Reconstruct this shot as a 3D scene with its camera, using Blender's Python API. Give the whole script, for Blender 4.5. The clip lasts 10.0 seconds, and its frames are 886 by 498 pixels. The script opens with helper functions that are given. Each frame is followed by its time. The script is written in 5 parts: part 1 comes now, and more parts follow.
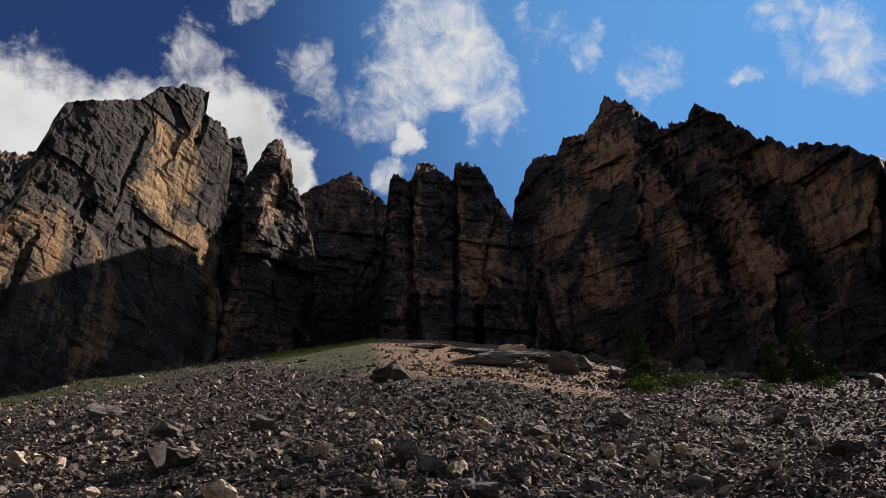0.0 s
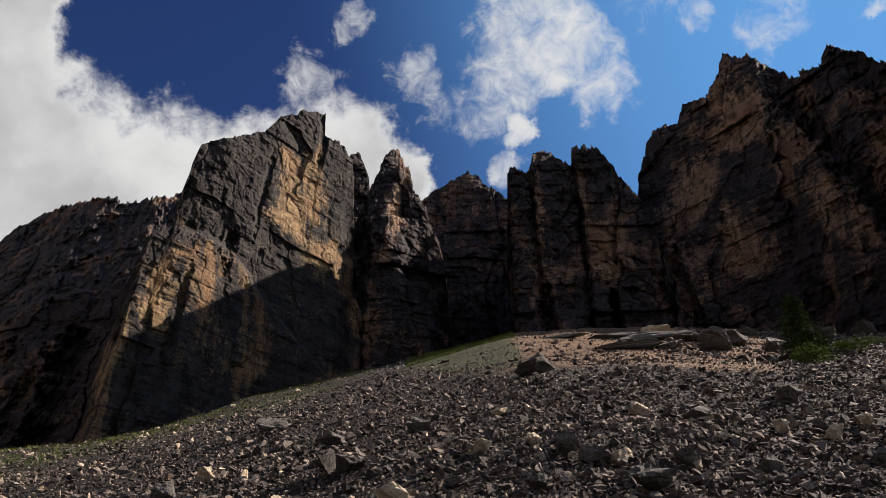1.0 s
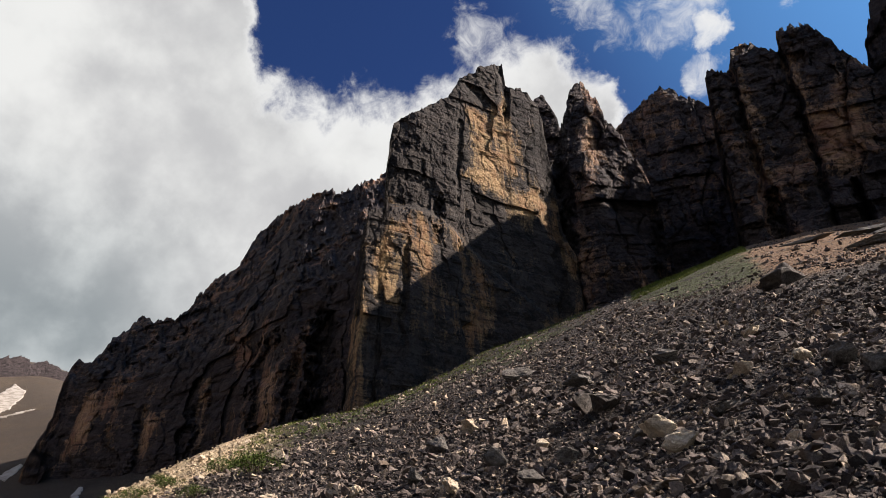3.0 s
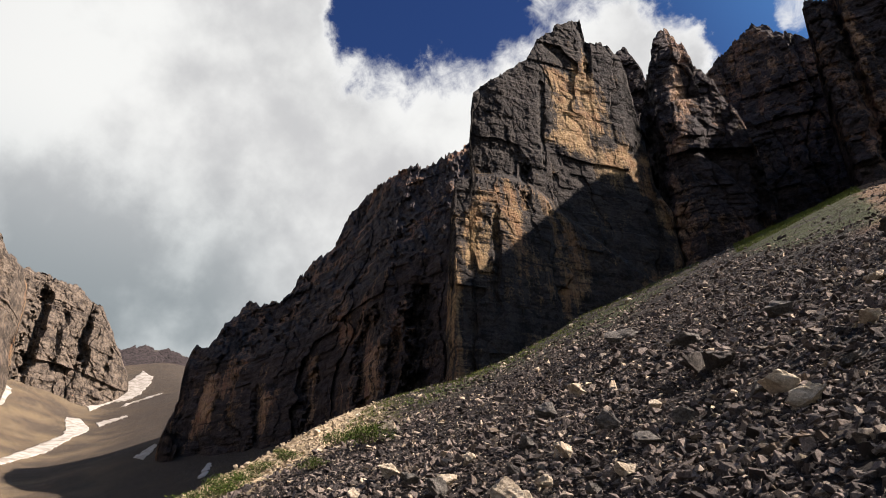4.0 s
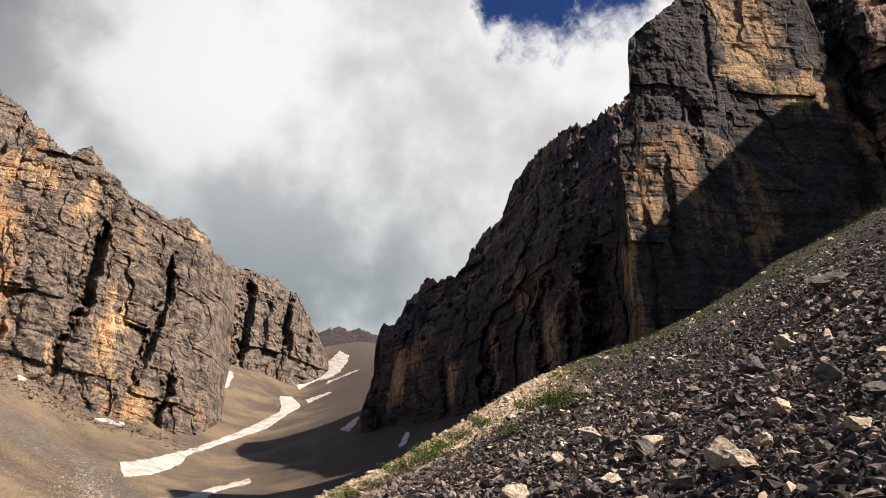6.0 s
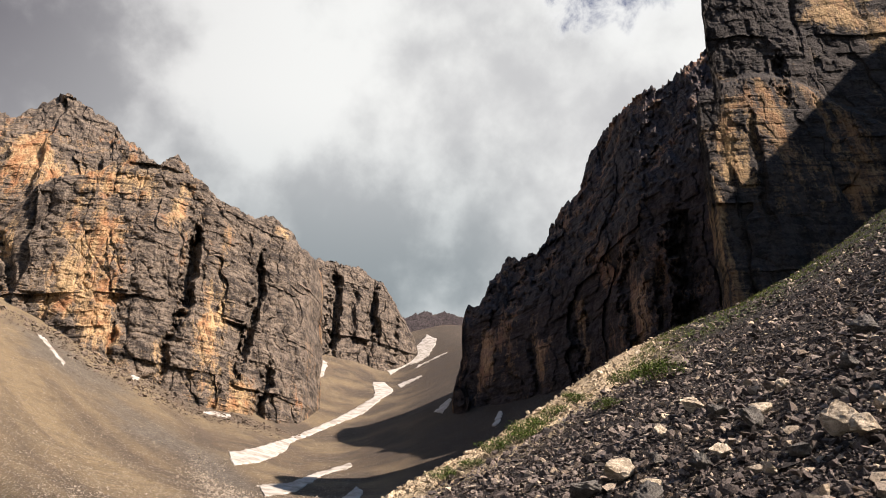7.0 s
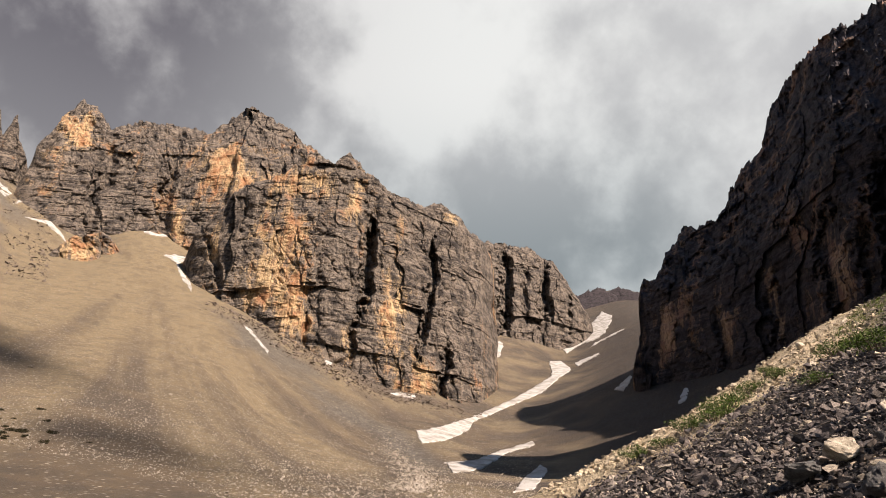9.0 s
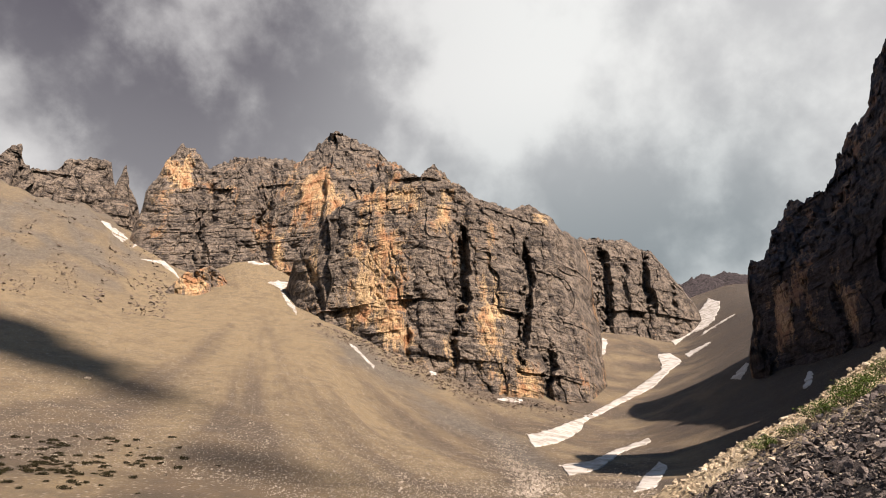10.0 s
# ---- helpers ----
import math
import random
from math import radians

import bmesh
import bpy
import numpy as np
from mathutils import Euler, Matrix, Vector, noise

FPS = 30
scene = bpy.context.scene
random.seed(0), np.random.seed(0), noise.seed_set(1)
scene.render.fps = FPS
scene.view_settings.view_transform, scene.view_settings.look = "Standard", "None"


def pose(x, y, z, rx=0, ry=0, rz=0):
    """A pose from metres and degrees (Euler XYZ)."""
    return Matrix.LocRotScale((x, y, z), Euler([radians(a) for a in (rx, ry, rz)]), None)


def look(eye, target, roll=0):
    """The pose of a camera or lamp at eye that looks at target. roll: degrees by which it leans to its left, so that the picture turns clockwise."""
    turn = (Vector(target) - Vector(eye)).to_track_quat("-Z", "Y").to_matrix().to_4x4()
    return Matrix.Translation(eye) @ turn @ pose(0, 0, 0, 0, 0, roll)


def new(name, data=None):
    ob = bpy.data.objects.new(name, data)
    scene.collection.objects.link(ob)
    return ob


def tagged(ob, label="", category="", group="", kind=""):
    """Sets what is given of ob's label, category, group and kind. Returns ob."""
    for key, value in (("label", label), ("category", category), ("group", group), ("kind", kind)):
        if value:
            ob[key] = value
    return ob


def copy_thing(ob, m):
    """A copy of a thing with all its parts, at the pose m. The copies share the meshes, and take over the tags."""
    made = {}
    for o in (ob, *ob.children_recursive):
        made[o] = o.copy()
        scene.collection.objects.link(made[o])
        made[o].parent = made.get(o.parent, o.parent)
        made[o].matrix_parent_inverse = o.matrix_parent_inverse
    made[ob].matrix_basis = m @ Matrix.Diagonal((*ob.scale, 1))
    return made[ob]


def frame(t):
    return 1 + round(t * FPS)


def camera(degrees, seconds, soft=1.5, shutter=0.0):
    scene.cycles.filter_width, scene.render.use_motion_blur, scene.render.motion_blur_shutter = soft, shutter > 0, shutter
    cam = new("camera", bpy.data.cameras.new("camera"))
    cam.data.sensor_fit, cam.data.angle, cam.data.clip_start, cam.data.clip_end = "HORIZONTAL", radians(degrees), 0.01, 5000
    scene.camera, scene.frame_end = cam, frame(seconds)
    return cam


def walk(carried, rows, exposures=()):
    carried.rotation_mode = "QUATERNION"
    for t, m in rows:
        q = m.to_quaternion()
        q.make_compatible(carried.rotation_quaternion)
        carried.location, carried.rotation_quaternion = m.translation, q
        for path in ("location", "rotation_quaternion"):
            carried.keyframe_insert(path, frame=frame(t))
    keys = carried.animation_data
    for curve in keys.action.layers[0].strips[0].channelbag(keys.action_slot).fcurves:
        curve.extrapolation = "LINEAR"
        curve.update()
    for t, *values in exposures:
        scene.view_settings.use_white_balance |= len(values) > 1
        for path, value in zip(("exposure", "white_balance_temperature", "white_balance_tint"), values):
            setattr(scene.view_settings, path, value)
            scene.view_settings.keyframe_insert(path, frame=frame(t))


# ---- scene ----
cam = camera(65.7, 10.0, soft=0.7)
EYE = 1.55
# seconds, x, y, then the turn about x, y, z in degrees: a slow turn of the body to the left
ROWS = [
    (0.0, 0.0, 0.0, 124.92, 0.04, 0.03),
    (0.5, -0.054, -0.003, 125.49, 0.07, 6.3),
    (1.0, -0.11, -0.012, 124.45, -0.22, 12.56),
    (1.5, -0.142, -0.021, 123.51, 1.22, 17.31),
    (2.0, -0.196, -0.04, 122.21, 0.52, 23.37),
    (2.5, -0.235, -0.059, 120.89, -0.14, 27.95),
    (4.0, -0.331, -0.125, 117.34, 0.19, 41.5),
    (4.5, -0.346, -0.139, 115.47, -0.58, 43.55),
    (5.0, -0.364, -0.157, 115.31, -1.07, 46.25),
    (5.5, -0.394, -0.193, 115.54, -0.86, 51.64),
    (7.0, -0.45, -0.282, 112.99, 0.75, 64.53),
    (7.5, -0.463, -0.311, 114.31, 1.0, 68.2),
    (8.0, -0.475, -0.344, 113.64, -0.4, 71.62),
    (8.5, -0.481, -0.364, 112.43, -1.34, 73.7),
    (9.0, -0.491, -0.407, 111.32, -0.86, 78.93),
    (9.5, -0.497, -0.443, 111.4, 0.52, 83.7),
    (10.0, -0.5, -0.478, 111.85, 1.64, 88.17),
]
EXPOSURES = [(0.0, 1.2), (1.5, 1.25), (2.5, 1.35), (4.5, 1.53), (7.0, 1.50), (8.0, 1.36), (9.0, 1.38), (10.0, 1.43)]
walk(cam, [(t, pose(x, y, EYE, rx, ry, rz)) for t, x, y, rx, ry, rz in ROWS], EXPOSURES)

# ---- sun and sky ----
SUN_BEARING, SUN_HEIGHT = 57.0, 39.5  # degrees clockwise from +y, degrees above the horizon
sb, sh = radians(SUN_BEARING), radians(SUN_HEIGHT)
sun_way = Vector((math.sin(sb) * math.cos(sh), math.cos(sb) * math.cos(sh), math.sin(sh)))
sun_data = bpy.data.lights.new("sun", "SUN")
sun_data.energy, sun_data.angle, sun_data.color = 5.0, radians(0.53), (1.0, 0.84, 0.73)
sun = new("sun", sun_data)
sun.matrix_world = look(sun_way * 500, (0, 0, 0))


class Nodes:
    """Short names for wiring shader nodes."""

    def __init__(self, tree):
        self.t = tree
        self.t.nodes.clear()

    def add(self, kind, **sets):
        n = self.t.nodes.new(kind)
        for k, v in sets.items():
            if k == "operation": n.operation = v
            elif k == "data_type": n.data_type = v
            elif k == "blend_type": n.blend_type = v
            elif k == "attribute_name": n.attribute_name = v
        return n

    def put(self, socket, v):
        if isinstance(v, bpy.types.NodeSocket):
            self.t.links.new(v, socket)
        elif isinstance(v, tuple) and socket.type == "RGBA" and len(v) == 3:
            socket.default_value = (*v, 1)
        else:
            socket.default_value = v

    def math(self, op, a, b=0.0, c=0.0, clamp=False):
        n = self.add("ShaderNodeMath", operation=op)
        n.use_clamp = clamp
        for s, v in zip(n.inputs, (a, b, c)):
            self.put(s, v)
        return n.outputs[0]

    def step(self, v, lo, hi, a=0.0, b=1.0):
        n = self.add("ShaderNodeMapRange")
        n.interpolation_type = "SMOOTHSTEP"
        for s, x in zip(n.inputs, (v, lo, hi, a, b)):
            self.put(s, x)
        return n.outputs[0]

    def mix(self, f, a, b, mode="MIX"):
        n = self.add("ShaderNodeMix", data_type="RGBA", blend_type=mode)
        self.put(n.inputs[0], f), self.put(n.inputs[6], a), self.put(n.inputs[7], b)
        return n.outputs[2]

    def noise(self, vec, scale, detail=6.0, rough=0.55, warp=0.0):
        n = self.add("ShaderNodeTexNoise")
        if vec is not None:
            self.put(n.inputs["Vector"], vec)
        n.inputs["Scale"].default_value, n.inputs["Detail"].default_value = scale, detail
        n.inputs["Roughness"].default_value, n.inputs["Distortion"].default_value = rough, warp
        return n.outputs[0]

    def scaled(self, vec, sx, sy, sz):
        n = self.add("ShaderNodeMapping")
        self.put(n.inputs["Vector"], vec)
        n.inputs["Scale"].default_value = (sx, sy, sz)
        return n.outputs[0]

    def dot(self, vec, w):
        n = self.add("ShaderNodeVectorMath", operation="DOT_PRODUCT")
        self.put(n.inputs[0], vec)
        n.inputs[1].default_value = w
        return n.outputs["Value"]

    def attribute(self, name):
        return self.add("ShaderNodeAttribute", attribute_name=name).outputs["Fac"]


def way(bearing, height):
    """Unit vector; bearing in degrees to the left of +y, height in degrees."""
    b, h = radians(bearing), radians(height)
    return (-math.sin(b) * math.cos(h), math.cos(b) * math.cos(h), math.sin(h))


world = bpy.data.worlds.new("sky")
scene.world = world
world.use_nodes = True
w = Nodes(world.node_tree)
gen = w.add("ShaderNodeTexCoord").outputs["Generated"]
sky = w.add("ShaderNodeTexSky")
sky.sky_type, sky.sun_disc = "NISHITA", False
sky.sun_elevation, sky.sun_rotation, sky.altitude = sh, sb, 2300
sky.dust_density, sky.ozone_density = 0.6, 3.0
curl = w.add("ShaderNodeTexNoise")
w.put(curl.inputs["Vector"], gen)
curl.inputs["Scale"].default_value, curl.inputs["Detail"].default_value, curl.inputs["Roughness"].default_value = 13.0, 7.0, 0.62
shift = w.add("ShaderNodeVectorMath", operation="MULTIPLY_ADD")
w.put(shift.inputs[0], curl.outputs["Color"])
shift.inputs[1].default_value, shift.inputs[2].default_value = (0.12, 0.12, 0.12), (-0.06, -0.06, -0.06)
bent = w.add("ShaderNodeVectorMath", operation="ADD")
w.put(bent.inputs[0], gen), w.put(bent.inputs[1], shift.outputs[0])
unit = w.add("ShaderNodeVectorMath", operation="NORMALIZE")
w.put(unit.inputs[0], bent.outputs[0])
bent = unit.outputs[0]
sep = w.add("ShaderNodeSeparateXYZ")
w.put(sep.inputs[0], bent)
dx, dy, dz = sep.outputs
az = w.math("MULTIPLY", w.math("ARCTAN2", w.math("MULTIPLY", dx, -1.0), dy), 57.2958)
el = w.math("MULTIPLY", w.math("ARCTAN2", dz, w.math("SQRT", w.math("MULTIPLY_ADD", dx, dx, w.math("MULTIPLY", dy, dy)))), 57.2958)
flat = w.add("ShaderNodeSeparateXYZ")
w.put(flat.inputs[0], gen)
gx, gy, gz = flat.outputs
side_of = w.math("MULTIPLY", w.math("ARCTAN2", w.math("MULTIPLY", gx, -1.0), gy), 57.2958)
rise = w.math("MULTIPLY", w.math("ARCTAN2", gz, w.math("SQRT", w.math("MULTIPLY_ADD", gx, gx, w.math("MULTIPLY", gy, gy)))), 57.2958)
# cloud bank over the valley with a scalloped upper rim; loose puffs in the blue
top = w.math("ADD", 36.6, w.step(az, 11.0, 16.0, 0.0, 7.5))
top = w.math("ADD", top, w.step(az, 16.0, 21.0, 0.0, 3.6))
top = w.math("ADD", top, w.step(az, 22.0, 37.0, 0.0, -4.6))
top = w.math("ADD", top, w.step(az, 41.0, 46.0, 0.0, -1.4))
top = w.math("ADD", top, w.step(az, 48.0, 72.0, 0.0, 30.0))
bank = w.math("DIVIDE", w.math("SUBTRACT", top, el), 3.2)
bank = w.math("MINIMUM", w.math("MAXIMUM", bank, -1.6), 1.6)
bank = w.math("SUBTRACT", bank, w.step(az, 128.0, 150.0, 0.0, 4.0))
bank = w.math("SUBTRACT", bank, w.step(az, 12.0, 8.0, 0.0, 1.0))
bank = w.math("SUBTRACT", bank, w.step(el, 54.0, 66.0, 0.0, 4.0))
puff = None
for b, h, r, s in ((0, 53, 6.0, 1.0), (-2.5, 50, 5.0, 1.0), (-6, 46.6, 3.4, 0.92), (4.5, 49, 4.6, 0.85), (8.4, 45.9, 3.2, 0.78), (4.1, 43.8, 1.8, 1.0), (5.4, 41.0, 2.2, 0.92), (16, 48.5, 3.2, 0.95), (13, 46.4, 2.6, 0.66),
                   (28.6, 47.4, 2.6, 0.74), (24.6, 51.7, 1.8, 0.76), (-17.2, 49.7, 2.2, 0.86), (-13, 51.6, 2.6, 0.72), (-24.1, 46.7, 3.0, 0.76), (-32.8, 44.3, 1.3, 1.0), (-42.5, 42.6, 3.6, 0.86), (-37.5, 43.4, 2.4, 0.70), (-40, 47, 3.6, 0.66)):
    p = w.step(w.dot(bent, way(b, h)), math.cos(radians(r * 1.25)), 1.0, 0.0, s)
    puff = p if puff is None else w.math("MAXIMUM", puff, p)
off = w.add("ShaderNodeVectorMath", operation="ADD")
w.put(off.inputs[0], gen)
off.inputs[1].default_value = (5.31, 2.77, 3.43)
off = off.outputs[0]
big = w.noise(off, 9.0, 9.0, 0.60, 0.25)
fine = w.noise(off, 30.0, 9.0, 0.66, 0.7)
ragged = w.math("MULTIPLY_ADD", w.math("SUBTRACT", big, 0.5), 3.0, w.math("MULTIPLY", w.math("SUBTRACT", fine, 0.5), 1.5))
bank_c = w.math("ADD", bank, w.math("MULTIPLY", ragged, 0.75))
wisp = w.math("MULTIPLY_ADD", w.math("SUBTRACT", big, 0.5), 2.6, w.math("MULTIPLY", w.math("SUBTRACT", fine, 0.5), 3.0))
puff_c = w.math("ADD", w.math("MULTIPLY_ADD", puff, 2.5, -1.45), wisp)
cloud = w.math("MAXIMUM", w.step(bank_c, -0.15, 0.85), w.step(puff_c, -0.35, 1.9, 0.0, 0.97))
deep = w.step(w.math("MULTIPLY_ADD", w.math("SUBTRACT", big, 0.5), 1.0, bank), 0.25, 1.5)
shade = w.noise(off, 3.4, 3.0, 0.40, 0.0)
billow = w.noise(off, 13.0, 6.0, 0.52, 0.0)
soft = w.math("MULTIPLY_ADD", billow, 0.36, w.math("MULTIPLY", shade, 0.64))
# thin and thick parts of the cloud sheet
for b, h, r, k in ((109.5, 38.5, 9, 0.10), (121, 34, 13, -0.09), (104, 33.5, 11, -0.08), (114, 30.5, 7, -0.05), (88, 38, 16, 0.04), (75, 38, 12, 0.02), (82, 34, 7, 0.04), (124, 28.5, 6, 0.08),
                   (66, 34, 9, 0.05), (53, 36, 9, 0.06), (71, 32, 8, 0.03), (99, 36, 8, -0.06), (60, 25, 8, -0.05), (76, 25, 8, -0.05), (91, 32, 7, -0.04), (65, 26, 5, 0.05)):
    soft = w.math("ADD", soft, w.step(w.dot(bent, way(b, h)), math.cos(radians(r)), 1.0, 0.0, k))
grey = w.mix(w.step(soft, 0.38, 0.62), (0.66, 0.66, 0.67), (1.00, 1.00, 0.985))
storm = w.mix(w.step(soft, 0.36, 0.64), (0.13, 0.118, 0.148), (0.76, 0.735, 0.735))
high = w.math("MULTIPLY", w.step(side_of, 74.0, 112.0), w.step(rise, 18.0, 44.0, 0.6, 1.0))
grey = w.mix(high, grey, storm)
low = w.math("MULTIPLY", w.step(rise, 36.0, 19.0), w.step(side_of, 46.0, 64.0))
low = w.math("MULTIPLY", low, w.step(side_of, 104.0, 84.0))
grey = w.mix(w.math("MULTIPLY", low, 0.9), grey, w.mix(w.step(soft, 0.38, 0.62), (0.30, 0.345, 0.37), (0.66, 0.71, 0.725)))
white = w.mix(deep, (1.0, 1.0, 1.0), grey)
blue = w.mix(1.0, sky.outputs[0], (0.043, 0.058, 0.097), "MULTIPLY")
glow = w.step(w.dot(gen, tuple(sun_way)), 0.50, 0.97)
blue = w.mix(w.math("MULTIPLY", glow, 0.68), blue, (0.23, 0.64, 1.30))
final = w.mix(cloud, blue, white)
bg = w.add("ShaderNodeBackground")
w.put(bg.inputs["Color"], final)
bg.inputs["Strength"].default_value = 0.325
w.put(w.add("ShaderNodeOutputWorld").inputs["Surface"], bg.outputs[0])


# ---- materials ----
def material(name, rough=0.9):
    m = bpy.data.materials.new(name)
    m.use_nodes = True
    n = Nodes(m.node_tree)
    b = n.add("ShaderNodeBsdfPrincipled")
    b.inputs["Roughness"].default_value = rough
    b.inputs["Specular IOR Level"].default_value = 0.25
    n.put(n.add("ShaderNodeOutputMaterial").inputs["Surface"], b.outputs[0])
    return m, n, b


def bump(n, b, height, strength, distance):
    k = n.add("ShaderNodeBump")
    k.inputs["Strength"].default_value, k.inputs["Distance"].default_value = strength, distance
    n.put(k.inputs["Height"], height)
    n.put(b.inputs["Normal"], k.outputs[0])


def rock_wall(name, grey, pale, ochre, rust, warm, k=1.0, streak=1.0):
    """Dolomite cliff: grey bedded skin, ochre fresh breaks, dark and pale water streaks; k: coarseness."""
    m, n, b = material(name, 0.93)
    at = n.scaled(n.add("ShaderNodeTexCoord").outputs["Object"], 1 / k, 1 / k, 1 / k)
    beds = n.noise(n.scaled(at, 0.035, 0.035, 0.75), 1.0, 8, 0.68, 0.3)
    patch = n.noise(n.scaled(at, 0.05, 0.05, 0.028), 1.0, 6, 0.62, 0.6)
    drip = n.noise(n.scaled(at, 0.42, 0.42, 0.03), 1.0, 7, 0.62, 0.3)
    thread = n.noise(n.scaled(at, 1.5, 1.5, 0.06), 1.0, 5, 0.6)
    mid = n.noise(at, 0.22, 7, 0.62)
    grain = n.noise(at, 1.6, 7, 0.7)
    chip = n.add("ShaderNodeTexVoronoi")
    n.put(chip.inputs["Vector"], n.scaled(at, 1.0, 1.0, 1.7))
    chip.inputs["Scale"].default_value = 0.75
    pick = n.add("ShaderNodeSeparateColor")
    n.put(pick.inputs[0], chip.outputs["Color"])
    zone = n.noise(at, 0.03, 3, 0.5)
    tone = n.math("MULTIPLY_ADD", beds, 0.24, n.math("MULTIPLY", mid, 0.34))
    tone = n.math("ADD", tone, n.math("MULTIPLY_ADD", grain, 0.34, n.math("MULTIPLY", pick.outputs[0], 0.08)))
    c = n.mix(n.step(tone, 0.41, 0.60), grey, pale)
    w_ = n.math("MULTIPLY_ADD", n.math("SUBTRACT", patch, 0.5), 1.5, n.math("MULTIPLY", n.attribute("warm"), 0.29))
    w_ = n.math("ADD", w_, n.math("MULTIPLY", n.math("SUBTRACT", drip, 0.5), 0.75))
    w_ = n.math("ADD", w_, n.math("MULTIPLY", n.math("SUBTRACT", beds, 0.5), 0.35))
    w_ = n.math("ADD", w_, n.math("MULTIPLY", n.math("SUBTRACT", grain, 0.5), 0.45))
    warmth = n.step(w_, warm - 0.08, warm + 0.16, 0.0, 0.95)
    fresh = n.mix(n.step(n.math("MULTIPLY_ADD", mid, 0.5, n.math("MULTIPLY", patch, 0.5)), 0.46, 0.60), ochre, rust)
    fresh = n.mix(n.step(thread, 0.54, 0.70, 0.0, 0.45), fresh, tuple(0.6 * v + 0.6 * u for v, u in zip(pale, ochre)))
    fresh = n.mix(n.step(grain, 0.46, 0.34, 0.0, 0.45), fresh, tuple(0.5 * v for v in rust))
    fresh = n.mix(n.step(drip, 0.50, 0.40, 0.0, 0.5), fresh, tuple(0.75 * v for v in rust))
    c = n.mix(warmth, c, fresh)
    c = n.mix(n.math("MULTIPLY", n.step(drip, 0.53, 0.66), 0.65 * streak), c, tuple(0.5 * v for v in grey))
    c = n.mix(n.math("MULTIPLY", n.step(beds, 0.45, 0.37, 0.0, 0.55), n.step(zone, 0.42, 0.58)), c, tuple(0.4 * v for v in grey))
    c = n.mix(n.step(mid, 0.47, 0.33, 0.0, 0.55), c, tuple(0.6 * v for v in grey))
    n.put(b.inputs["Base Color"], c)
    h = n.math("MULTIPLY_ADD", beds, 0.55, n.math("MULTIPLY_ADD", grain, 0.95, n.math("MULTIPLY", drip, 0.5)))
    h = n.math("ADD", h, n.math("MULTIPLY", pick.outputs[1], 0.16))
    bump(n, b, h, 1.0, 0.85 * k)
    return m


# one dolomite: the unlit cliffs' shade is put into these near-black colours
cliff_shaded = rock_wall("shaded_dolomite", (0.0150, 0.0120, 0.0132), (0.058, 0.047, 0.0475), (0.40, 0.262, 0.160), (0.20, 0.112, 0.076), 0.12)
# tower greys lowered too, so the colour blackens its shaded foot
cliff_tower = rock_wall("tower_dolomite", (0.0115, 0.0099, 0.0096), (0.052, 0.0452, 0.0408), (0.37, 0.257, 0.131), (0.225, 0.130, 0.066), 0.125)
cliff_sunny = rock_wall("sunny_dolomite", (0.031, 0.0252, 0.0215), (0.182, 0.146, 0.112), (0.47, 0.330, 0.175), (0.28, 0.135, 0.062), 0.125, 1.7)


